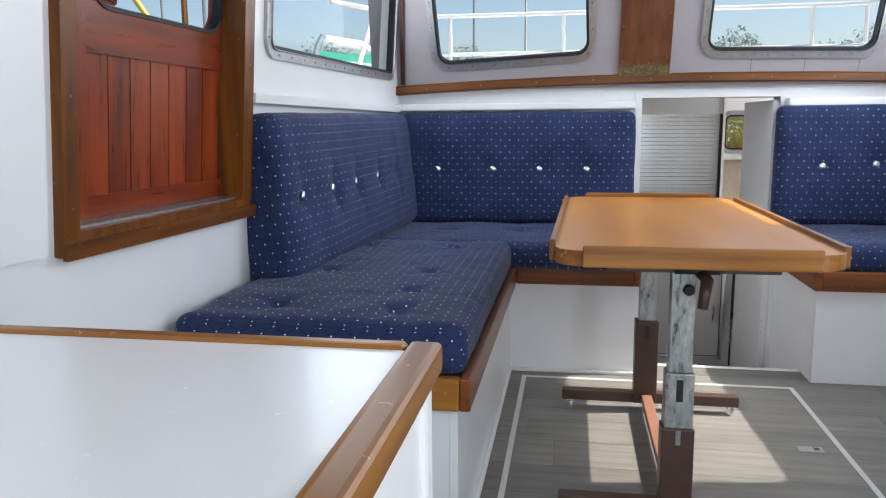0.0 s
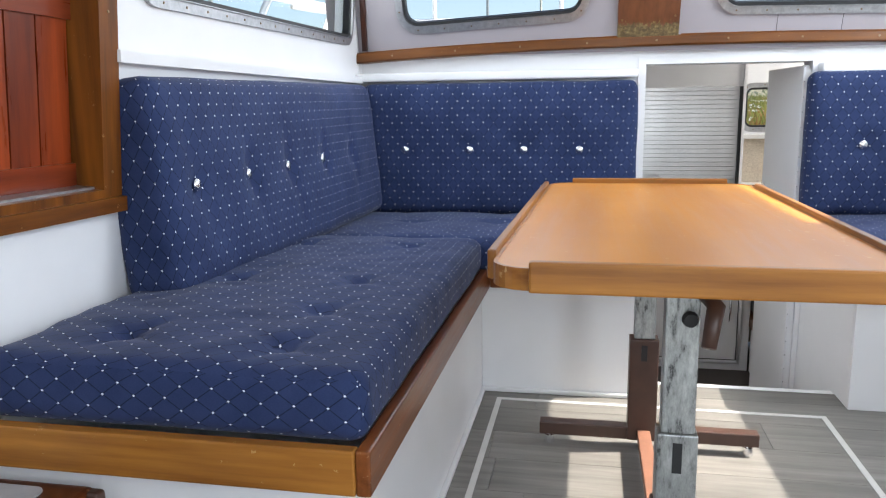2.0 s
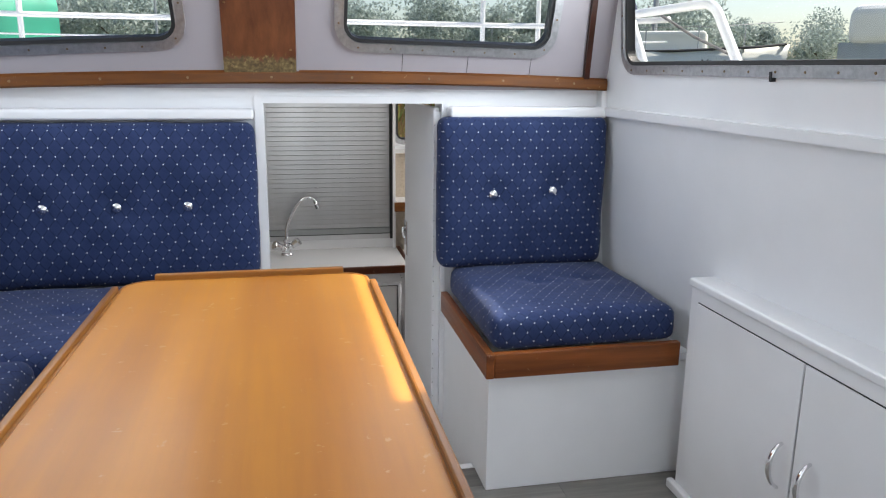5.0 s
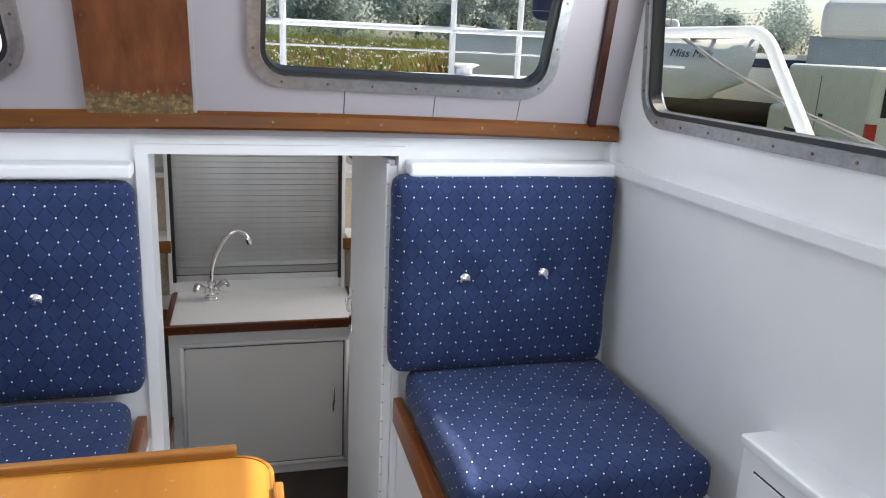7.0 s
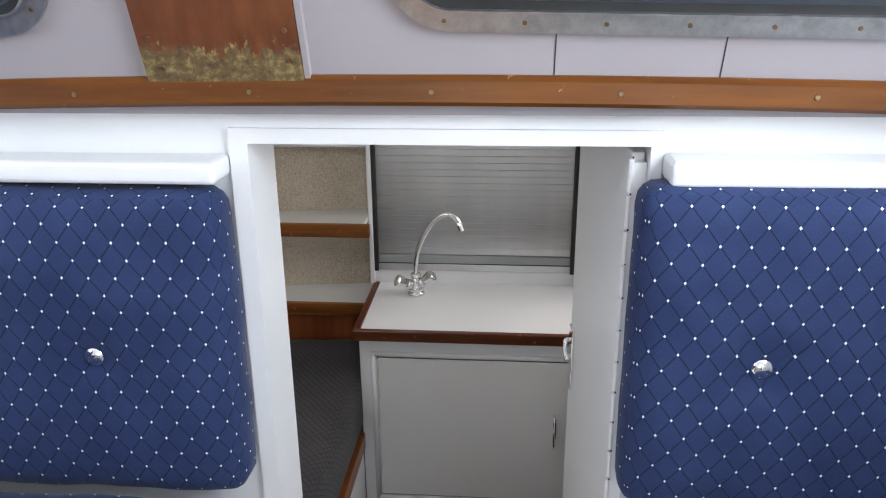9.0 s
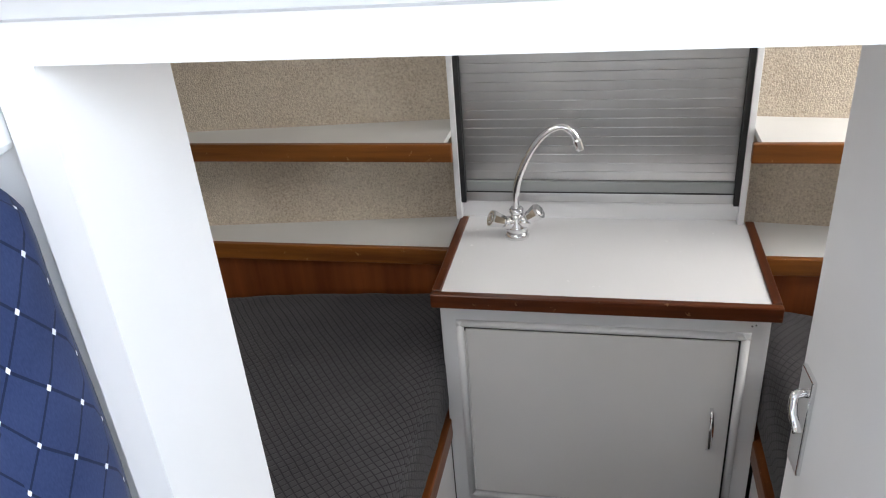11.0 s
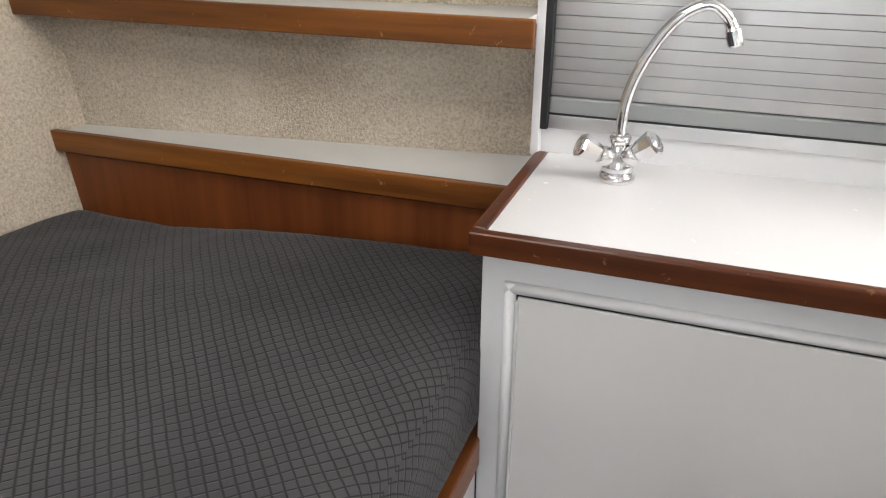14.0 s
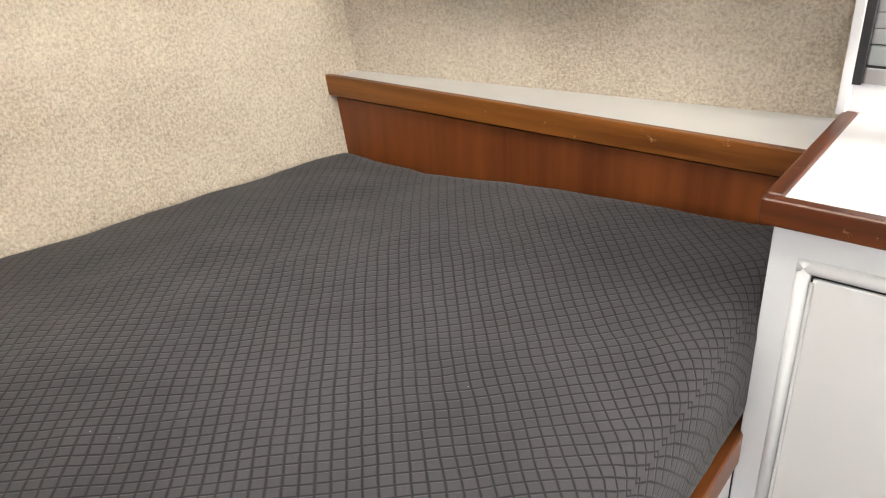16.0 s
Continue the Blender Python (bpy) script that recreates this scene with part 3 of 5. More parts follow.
part("joint_clip", panel(rect(-2.713, -2.705, 1.208, 1.232), [], -0.0135, STAR), BLACK, bpy.data.objects["window_4"])

# ---- side door ----
door = thing("door_1", PORT @ Vector((1.64, 0.79, 0)), "closed red mahogany half-glazed side door with a boarded panel", "door", kind="structure")
fr = panel(rect(1.275, 2.045, 0.748, 2.0), [rect(1.32, 1.99, 0.794, 1.955)], 0.10, PORT @ Matrix.Translation((0, 0, 0.022)))
part("door_frame", fr, TEAK["z"], door, "varnished teak door frame")
part("frame_bead", panel(rect(2.045, 2.055, 0.742, 2.0), [], 0.02, PORT @ Matrix.Translation((0, 0, 0.018))), TEAK["z"], door)
part("sill_cap", panel(rect(1.27, 2.05, 0.744, 0.776), [], 0.012, PORT @ Matrix.Translation((0, 0, 0.034))), TEAK["y"], door, "scuffed teak sill")
part("sill_track", panel(rect(1.32, 1.99, 0.794, 0.799), [], 0.05, PORT @ Matrix.Translation((0, 0, 0.0))), ALU, door, "worn metal sliding track")
D = PORT @ Matrix.Translation((0, 0, -0.042))
part("stile", panel(rect(1.30, 1.432, 0.797, 1.955), [], 0.035, D), RED["z"], door)
part("bottom_rail", panel(rect(1.432, 1.99, 0.797, 0.846), [], 0.035, D), RED["y"], door)
glass_loop = round_loop(1.45, 1.975, 1.232, 1.80, 0.06)
part("top_rail", panel(rect(1.432, 1.99, 1.138, 1.955), [glass_loop], 0.035, D), RED["y"], door)
pane = part("pane", panel(inset(glass_loop, -0.006), [], 0.004, D @ Matrix.Translation((0, 0, -0.016))), GLASS, door, "clear glass pane")
pane.visible_shadow = False
part("glass_bead", ring(inset(glass_loop, -0.004), inset(glass_loop, 0.006), -0.02, 0.004, D), BLACK, door)
bounds = (1.434, 1.512, 1.59, 1.667, 1.744, 1.822, 1.9, 1.988)
for a, b in zip(bounds, bounds[1:]):
    bm = panel(rect(a + 0.002, b - 0.002, 0.844, 1.14), [], 0.02, D @ Matrix.Translation((0, 0, -0.008)))
    part("board", bm, RED["z"], door)
lock = part("door_handle", box(-0.965, -0.945, 1.325, 1.36, 1.235, 1.262, 0.006), CHROME, door, "chrome door lever")
part("lever", tube(arc([(-0.945, 1.342, 1.248), (-0.905, 1.345, 1.248), (-0.905, 1.44, 1.236)], 0.02), 0.008), CHROME, lock, "", True)
for y, z in ((2.018, 1.16), (2.018, 0.83), (1.297, 0.84), (1.297, 1.05)):
    part("screw", disc(PORT @ Vector((y, z, 0.0235)), 0.0035, (1, 0, 0)), SCREW, door)

# ---- saloon floor ----
floor = structure("floor", box(-1.15, 1.85, -1.55, 3.165, -0.06, -0.006), DARKFLOOR, "grey wood-look vinyl plank floor", "floor")
structure("trim_threshold", box(0.272, 0.923, 3.158, 3.186, -0.05, 0.002, 0.004), WHITE, "white painted threshold edge", "threshold")
structure("wall_riser", box(0.25, 0.95, 3.166, 3.184, -0.52, -0.05), WHITE, "white riser down to the forward cabin", "riser")
hatch = thing("floor_hatch", (0.33, 2.2, 0), "floor hatch outlined by a pale metal strip", "hatch")
for r in ((-0.182, 0.842, 2.935, 2.953), (-0.182, 0.842, 0.9, 0.918), (-0.182, -0.165, 0.918, 2.935), (0.825, 0.842, 0.918, 2.935)):
    part("edge_strip", box(*r, -0.004, 0.0015, 0.0006), GREY_STRIP, hatch)
part("lift_ring", box(0.70, 0.775, 2.352, 2.388, -0.004, 0.0025, 0.001), ALU, hatch, "flush metal lift ring")
part("ring_slot", box(0.748, 0.765, 2.36, 2.38, 0.0, 0.0032, 0.0005), BLACK, hatch)

# ---- settee bases ----
settee = thing("corner_settee", (-0.55, 2.4, 0), "L-shaped white painted settee base with a varnished rim", "settee")
part("long_panel", box(-0.262, -0.242, 1.602, 3.02, 0.0, 0.37, 0.002), WHITE, settee)
part("end_panel", box(-1.0, -0.262, 1.602, 1.622, 0.0, 0.37), WHITE, settee)
part("short_panel", box(-0.242, 0.27, 3.02, 3.04, 0.0, 0.37, 0.002), WHITE, settee)
part("passage_panel", box(0.25, 0.27, 3.04, 3.645, -0.52, 0.37), WHITE, settee)
part("deck", box(-1.02, -0.25, 1.61, 3.64, 0.37, 0.392), WHITE, settee)
part("deck", box(-0.25, 0.262, 3.03, 3.64, 0.37, 0.392), WHITE, settee)
part("rim", box(-0.236, -0.212, 1.584, 3.0, 0.366, 0.441, 0.004), CHERRY["y"], settee, "varnished reddish rim board")
part("rim", box(-0.96, -0.2365, 1.582, 1.606, 0.366, 0.441, 0.004), GOLD["x"], settee, "golden varnished rim board with a paint chip")
part("rim", box(-0.2115, 0.2475, 2.994, 3.018, 0.366, 0.441, 0.004), CHERRY["x"], settee)
part("rim", box(0.248, 0.272, 2.994, 3.64, 0.366, 0.441, 0.004), CHERRY["y"], settee)
part("paint_chip", panel([(-0.886 + 0.015 * (0.75 + 0.5 * noise.noise(Vector((k * 0.9, 3, 0)))) * math.cos(k * 0.349), 0.403 + 0.027 * (0.8 + 0.7 * noise.noise(Vector((k * 1.3, 7, 0)))) * math.sin(k * 0.349)) for k in range(18)],
                         [], -0.0008, Matrix(((1, 0, 0, 0), (0, 0, -1, 1.5815), (0, 1, 0, 0), (0, 0, 0, 1)))), WHITE, settee)
part("floor_bead", box(-0.242, 0.27, 3.004, 3.02, 0.0, 0.014, 0.004), WHITE, settee)
part("floor_bead", box(-0.242, -0.228, 1.602, 3.004, 0.0, 0.014, 0.004), WHITE, settee)

base = thing("single_seat_base", (1.2, 3.3, 0), "white painted seat box with a varnished rim", "seat box")
part("front_panel", box(0.925, 1.56, 3.022, 3.042, 0.0, 0.37, 0.002), WHITE, base)
part("passage_panel", box(0.925, 0.945, 3.042, 3.645, -0.52, 0.37), WHITE, base)
part("deck", box(0.93, 1.58, 3.03, 3.64, 0.37, 0.392), WHITE, base)
part("rim", box(0.936, 1.512, 2.999, 3.023, 0.366, 0.441, 0.004), CHERRY["x"], base, "varnished reddish rim board")
part("rim", box(0.911, 0.9355, 2.997, 3.64, 0.366, 0.441, 0.004), CHERRY["y"], base)


# ---- cushions ----
def cushion(name, bm, m, label, category, group="settee cushions", turn=False):
    if turn:
        uv = bm.loops.layers.uv.active
        for f in bm.faces:
            for l in f.loops:
                l[uv].uv = (l[uv].uv.y, l[uv].uv.x)
    ob = make(name, moved(bm, m), FABRIC, True)
    return tagged(ob, label, category, group)


def buttons(ob, places, axis, radius=0.0165):
    for p in places:
        part("button", dome(p, radius, axis), CHROME, ob, "domed chrome button", True)


seat = cushion("seat_cushion", soft_block(0.70, 1.30, 0.115, 0.036, 0.014, 0.014, [(0.17, -0.52), (0.16, -0.31), (0.16, -0.05), (0.17, 0.42), (-0.14, -0.5), (-0.15, -0.05), (-0.15, 0.42)], 0.019, 0.030, 0.006, 2.0),
               pose(-0.573, 2.252, 0.437), "navy seat cushion with white pin dots, tufted, creased", "cushion", turn=True)
cushion("seat_cushion", soft_block(1.16, 0.64, 0.105, 0.036, 0.022, 0.010, [(-0.2, 0.0), (0.1, 0.02), (0.4, 0.0)], 0.018, 0.032, 0.005, 5.0),
        pose(-0.325, 3.235, 0.437), "navy seat cushion with white pin dots in the corner", "cushion")
cushion("seat_cushion", soft_block(0.575, 0.60, 0.108, 0.034, 0.02, 0.012, [(-0.06, 0.02), (0.12, 0.02)], 0.014, 0.03, 0.004, 8.0),
        pose(1.222, 3.318, 0.437), "square navy seat cushion with white pin dots", "cushion")

# backs are made lying down and then stood against the sides
PORT_BACK = Matrix.Translation((0, 3.55, 0.8)) @ Matrix.Rotation(0.0148, 4, "X") @ Matrix.Translation((0, -3.55, -0.8)) @ Matrix.Translation((-0.902, 2.805, 0.552)) @ Matrix.Rotation(radians(2.4), 4, "Z").inverted() @ Matrix(((-0.1, 0, 1, 0), (0, 1, 0, 0), (1, 0, 0.1, 0), (0, 0, 0, 1))) @ Matrix.Translation((0.2375, 0, -0.0))
back = cushion("back_cushion", soft_block(0.505, 1.49, 0.158, 0.042, 0.022, 0.012, [(0.0, -0.612), (0.0, -0.355), (0.0, -0.108), (0.0, 0.161), (0.0, 0.415)], 0.02, 0.04, 0.004, 1.0),
               PORT_BACK, "long navy back cushion with chrome buttons", "cushion", turn=True)
buttons(back, [PORT_BACK @ Vector((0.0, y, 0.154)) for y in (-0.612, -0.355, -0.108, 0.161)], (1, 0, 0.1))
FORE_BACK = Matrix.Translation((-0.263, 3.648, 0.53)) @ Matrix(((1, 0, 0, 0), (0, 0, -1, 0), (0, 1, 0, 0), (0, 0, 0, 1))) @ Matrix.Translation((0, 0.262, 0))
back = cushion("back_cushion", soft_block(1.09, 0.525, 0.095, 0.034, 0.022, 0.016, [(-0.365, -0.002), (-0.103, 0.0), (0.113, 0.0), (0.327, 0.0)], 0.016, 0.04, 0.0065, 3.0),
               FORE_BACK, "long navy back cushion with four chrome buttons", "cushion")
buttons(back, [FORE_BACK @ Vector((x, 0.0, 0.098)) for x in (-0.365, -0.103, 0.113, 0.327)], (0, -1, 0))
STAR_BACK = Matrix.Translation((1.187, 3.648, 0.545)) @ Matrix(((1, 0, 0, 0), (0, 0, -1, 0), (0, 1, 0, 0), (0, 0, 0, 1))) @ Matrix.Translation((0, 0.264, 0))
back = cushion("back_cushion", soft_block(0.606, 0.528, 0.10, 0.036, 0.02, 0.018, [(-0.115, 0.0), (0.1, 0.008)], 0.016, 0.04, 0.004, 4.0),
               STAR_BACK, "square navy back cushion with two chrome buttons", "cushion")
buttons(back, [STAR_BACK @ Vector((x, y, 0.104)) for x, y in ((-0.115, 0.0), (0.1, 0.008))], (0, -1, 0))

# ---- table ----
table = thing("saloon_table", (0.262, 2.26, 0), "varnished wooden drop-pillar table with raised lips on steel legs", "table")
top = [(x + 0.026 * (y - 1.6) / 1.3 if x < 0.2 else x, y) for x, y in round_loop(-0.036, 0.562, 1.615, 2.905, 0.062)]
TOP = Matrix.Translation((0, 0, 0.7255))
part("tabletop", panel(inset(top, 0.003), [], 0.030, TOP), VENEER, table, "worn orange-brown veneer top")
part("edging", ring(top, inset(top, 0.006), -0.032, 0.0012, TOP), GOLD["x"], table)
part("lip", box(0.024, 0.500, 1.600, 1.618, 0.693, 0.739, 0.004), LIP["x"], table)
part("lip", box(0.055, 0.505, 2.902, 2.920, 0.692, 0.740, 0.004), LIP["x"], table)
bm = box(-0.048, -0.034, 1.70, 2.83, 0.690, 0.737, 0.004)
bmesh.ops.transform(bm, matrix=Matrix.Translation((0, 1.7, 0)) @ Matrix.Rotation(-0.0195, 4, "Z") @ Matrix.Translation((0, -1.7, 0)), verts=bm.verts)
part("lip", bm, LIP["y"], table)
part("lip", box(0.559, 0.574, 1.675, 2.80, 0.690, 0.737, 0.004), LIP["y"], table)
for y, brown, mid in ((1.845, 0.262, 0.40), (2.64, 0.325, 0.0)):
    leg = part("pillar", box(0.225, 0.303, y - 0.03, y + 0.03, 0.032, brown, 0.004), BROWN_STEEL, table, "brown painted steel pillar")
    if mid:
        part("sleeve", box(0.230, 0.298, y - 0.026, y + 0.026, brown, mid, 0.003), GALV, leg, "scuffed galvanised sleeve")
        part("slot", box(0.256, 0.272, y - 0.0275, y - 0.026, mid - 0.07, mid - 0.015, 0.0005), BLACK, leg)
        part("slot", box(0.258, 0.270, y - 0.0315, y - 0.03, brown - 0.04, brown - 0.004, 0.0005), GALV, leg)
    else:
        part("slot", box(0.256, 0.272, y - 0.0315, y - 0.03, brown - 0.06, brown - 0.015, 0.0005), BLACK, leg)
    part("inner_tube", box(0.236, 0.292, y - 0.021, y + 0.021, max(mid, brown), 0.672, 0.003), GALV, leg, "oily galvanised inner tube")
    part("cross_bar", box(0.086, 0.480, y - 0.022, y - 0.008, 0.645, 0.6955, 0.002), BROWN_STEEL, table)
    part("cross_bar", box(0.086, 0.480, y + 0.022, y + 0.034, 0.645, 0.6955, 0.002), BROWN_STEEL, table)
    foot = part("foot_bar", box(-0.02, 0.578, y - 0.02, y + 0.02, 0.030, 0.066, 0.003), BROWN_STEEL, table, "dark brown steel foot bar")
    for x in (0.008, 0.552):
        part("glide", disc((x, y, 0.011), 0.016, (0, 0, 1), 0.022, 14), CHROME, foot)
        part("stem", tube([(x, y, 0.012), (x, y, 0.032)], 0.006, 8), CHROME, foot)
part("stretcher", box(0.252, 0.287, 1.88, 2.615, 0.036, 0.064, 0.003), RUSTY, table, "primer brown steel stretcher")
crank = part("clamp_lever", tube([(0.298, 1.817, 0.648), (0.31, 1.79, 0.635), (0.297, 1.76, 0.575)], [0.014, 0.015, 0.012], 12), BROWN_STEEL, table, "brown plastic clamp lever", True)
part("spindle", tube([(0.24, 1.812, 0.655), (0.34, 1.812, 0.655)], 0.011, 12), BLACK, crank)
part("pivot", disc((0.275, 1.813, 0.605), 0.014, (0, -1, 0), 0.012, 14), BLACK, crank)

# ---- cupboard on the starboard side ----
cup = thing("side_cupboard", (1.52, 2.1, 0), "low white painted cupboard with two doors and chrome pulls", "cupboard")
part("body", box(1.492, 1.72, 1.1, 2.93, 0.0, 0.645, 0.003), WHITE, cup)
part("cap", box(1.482, 1.72, 1.1, 2.934, 0.638, 0.662, 0.008, 3), WHITE, cup)
part("skirting", box(1.470, 1.492, 1.1, 2.945, 0.0, 0.03, 0.008, 3), WHITE, cup)
for y0, y1, hy in ((2.432, 2.885, 2.468), (1.99, 2.426, 2.368), (1.54, 1.98, 1.93)):
    leaf = part("door", box(1.486, 1.4935, y0, y1, 0.07, 0.598, 0.0015), WHITE, cup)
    part("gap", box(1.4905, 1.4925, y0 - 0.003, y1 + 0.003, 0.067, 0.601), BLACK, leaf, "dark shadow gap")
    pull = part("handle", bow_handle((1.484, hy, 0.272), (1.484, hy, 0.388), (-0.03, 0, 0), 0.0055), CHROME, leaf, "bowed chrome pull", True)

# ---- counter by the way in, and the step ----
ctr = thing("chart_locker", (-0.53, 0.0, 0), "white locker top framed in varnished teak", "locker")
part("side_panel", box(-0.162, -0.142, -0.95, 0.722, 0.0, 0.745, 0.002), WHITE, ctr)
part("front_panel", box(-1.0, -0.162, 0.702, 0.722, 0.0, 0.745), WHITE, ctr)
part("corner_post", box(-0.172, -0.136, 0.69, 0.728, 0.0, 0.745, 0.008), WHITE, ctr)
part("top", box(-1.02, -0.162, -0.95, 0.722, 0.744, 0.766, 0.001), LAMINATE, ctr, "glossy white laminate top")
part("edge_trim", box(-0.163, -0.128, -0.95, 0.7455, 0.738, 0.7705, 0.008, 3), GOLD["y"], ctr, "varnished teak edging")
part("edge_trim", box(-1.0, -0.1635, 0.7215, 0.7455, 0.738, 0.7705, 0.008, 3), GOLD["x"], ctr, "varnished teak edging")
part("inner_panel", box(-0.142, -0.139, 0.1, 0.60, 0.12, 0.64, 0.001), WHITE, ctr)
step = thing("boarding_step", (-0.8, 1.3, 0), "varnished wooden step with a grey tread pad", "step")
part("board", box(-1.0, -0.683, 1.02, 1.58, 0.305, 0.349, 0.010, 3), DARKWOOD["x"], step)
part("tread_pad", panel(round_loop(-0.905, -0.752, 1.06, 1.556, 0.02), [], 0.004, Matrix.Translation((0, 0, 0.352))), GREYPAD, step, "grey non-slip pad")
part("bracket", box(-1.0, -0.69, 1.10, 1.14, 0.0, 0.30, 0.003), WHITE, step)
part("bracket", box(-1.0, -0.69, 1.44, 1.48, 0.0, 0.30, 0.003), WHITE, step)
part("bolt_plate", box(-0.70, -0.664, 1.556, 1.581, 0.285, 0.346, 0.008, 3), BROWN_STEEL, step, "brown steel hook plate")


# ---- forward cabin shell ----
def hull_port_x(y, z):
    return -1.9636 + 0.2 * y - 0.13 * z


def hull_star_x(y, z):
    return 2.595 - 0.2 * y + 0.25 * z


HULL_P = Matrix(((0.2, -0.13, 1, -1.9636), (1, 0, -0.2, 0), (0, 1, 0.13, 0), (0, 0, 0, 1)))
HULL_S = Matrix(((0.2, 0.25, -1, 2.595), (-1, 0, -0.2, 0), (0, 1, 0.25, 0), (0, 0, 0, 1)))
structure("floor_cabin", box(-1.4, 2.1, 3.18, 5.6, -0.58, -0.52), DARKFLOOR, "dark cabin sole", "floor")
structure("wall_hull_port", panel(rect(3.74, 5.6, -0.52, 0.775), [], 0.04, HULL_P), CARPET, "sloping hull side lined with beige woven carpet", "wall")
structure("wall_hull_starboard", panel(rect(-5.6, -3.74, -0.52, 0.87), [round_loop(-5.39, -4.62, 0.34, 0.845, 0.10)], 0.02, HULL_S), CARPET, "sloping hull side lined with beige woven carpet", "wall")
structure("wall_bow_port", panel([(-1.6, -0.5), (0.22, -0.5), (0.22, 0.775), (-1.6, 0.775)], [], 0.04,
                                 Matrix(((1, 0, 0, 0), (0.13, 0, -1, 5.364), (0, 1, 0, 0), (0, 0, 0, 1)))), CARPET, "bow wall lined with beige woven carpet", "wall")
structure("wall_bow_starboard", panel([(0.9, -0.5), (2.2, -0.5), (2.2, 0.775), (0.9, 0.775)], [], 0.04,
                                      Matrix(((1, 0, 0, 0), (-0.104, 0, -1, 5.492), (0, 1, 0, 0), (0, 0, 0, 1)))), CARPET, "bow wall lined with beige woven carpet", "wall")
XZ = Matrix(((1, 0, 0, 0), (0, 0, -1, 0), (0, 1, 0, 0), (0, 0, 0, 1)))
LOOP_BOW = round_loop(0.985, 1.30, 0.795, 1.085, 0.07)
LOOP_SIDE = round_loop(-5.40, -4.62, 0.70, 1.215, 0.10)
SIDE = Matrix(((0, 0, -1, 1.93), (-1, 0, 0, 0), (0, 1, 0, 0), (0, 0, 0, 1)))
structure("wall_trunk_bow", panel(rect(-1.45, 2.05, 0.76, 1.24), [inset(LOOP_BOW, 0.015)], 0.05, Matrix.Translation((0, 5.46, 0)) @ XZ), WHITE, "white cabin trunk wall with a porthole", "wall")
structure("wall_trunk_starboard", panel(rect(-5.5, -4.56, 0.60, 1.24), [inset(LOOP_SIDE, 0.015)], 0.025, SIDE), WHITE, "white cabin trunk side with a porthole", "wall")
structure("wall_trunk_shoulder", panel([(1.60, 3.70), (1.625, 3.70), (1.955, 4.56), (1.93, 4.56)], [], 0.64, Matrix.Translation((0, 0, 1.24))), WHITE, "white cabin trunk shoulder", "wall")
structure("wall_trunk_port", box(-1.40, -1.35, 3.7, 5.5, 0.76, 1.24), WHITE, "white cabin trunk side", "wall")
structure("trim_shelf_edge", box(-1.4, 0.19, 5.30, 5.47, 0.76, 0.785, 0.004), SHELF_WHITE, "white capping over the carpet", "capping")
structure("trim_shelf_edge", box(0.97, 2.0, 5.30, 5.47, 0.76, 0.785, 0.004), SHELF_WHITE, "white capping over the carpet", "capping")
structure("trim_side_capping", box(-1.4, -1.16, 3.72, 5.35, 0.762, 0.784, 0.003), SHELF_WHITE, "white capping over the carpet", "capping")
structure("trim_side_capping", box(1.62, 1.70, 3.80, 4.58, 0.762, 0.784, 0.003), SHELF_WHITE, "white capping over the carpet", "capping")
structure("ceiling_cabin", panel([(-1.45, 3.70), (1.62, 3.70), (2.028, 4.57), (2.028, 5.55), (-1.45, 5.55)], [rect(-0.22, 0.32, 4.05, 4.60)], 0.05, Matrix.Translation((0, 0, 1.25))), WHITE, "white cabin roof and foredeck with an added hatch", "ceiling")
# Hatch out of view, added with its lamp to brighten the cabin from above.
added_hatch = thing("window_7", (0.05, 4.32, 1.27), "unseen milky acrylic foredeck hatch, added to light the cabin", "hatch", kind="structure")
part("window_frame", panel(rect(-0.25, 0.35, 4.02, 4.63), [rect(-0.20, 0.30, 4.07, 4.58)], 0.02, Matrix.Translation((0, 0, 1.27))), ALU, added_hatch)
MILK, mnt, mp_ = node_mat("milky_acrylic")
mp_.inputs["Base Color"].default_value = (0.85, 0.87, 0.88, 1)
mp_.inputs["Transmission Weight"].default_value = 0.5
mp_.inputs["Roughness"].default_value = 0.6
part("pane", box(-0.21, 0.31, 4.06, 4.59, 1.255, 1.263), MILK, added_hatch, "milky acrylic pane")
hl = bpy.data.lights.new("added_hatch_light", "AREA")
hl.shape, hl.size, hl.size_y, hl.energy = "RECTANGLE", 0.48, 0.5, 1.6
hl.color = (1.0, 0.97, 0.93)
hatch_lamp = new("added_hatch_light", hl)
hatch_lamp.matrix_world = look((0.05, 4.325, 1.242), (0.05, 4.325, 0), 0)
window("window_5", LOOP_BOW, Matrix.Translation((0, 5.46, 0)) @ XZ, "small round-cornered porthole in a metal ring", 10)
window_light("cabin_daylight", SIDE, -5.0, 0.94, 0.6, 0.32, 6.0, (1.0, 0.975, 0.94))
window("window_6", LOOP_SIDE, SIDE, "round-cornered cabin side porthole in a metal ring", 12)

# ---- door leaf, hinged open into the cabin ----
leaf = thing("door_2", (0.885, 4.05, -0.45), "open white painted cabin door on a piano hinge", "door", kind="structure")
SWING = Matrix.Translation((0.885, 3.662, 0)) @ Matrix.Rotation(radians(4.2), 4, "Z")
part("leaf", moved(box(0.0, 0.020, 0.004, 0.445, -0.40, 1.098, 0.003), SWING), WHITE, leaf)
hinge = part("piano_hinge", box(0.886, 0.906, 3.652, 3.664, -0.4, 1.085, 0.001), WHITE, leaf, "painted piano hinge")
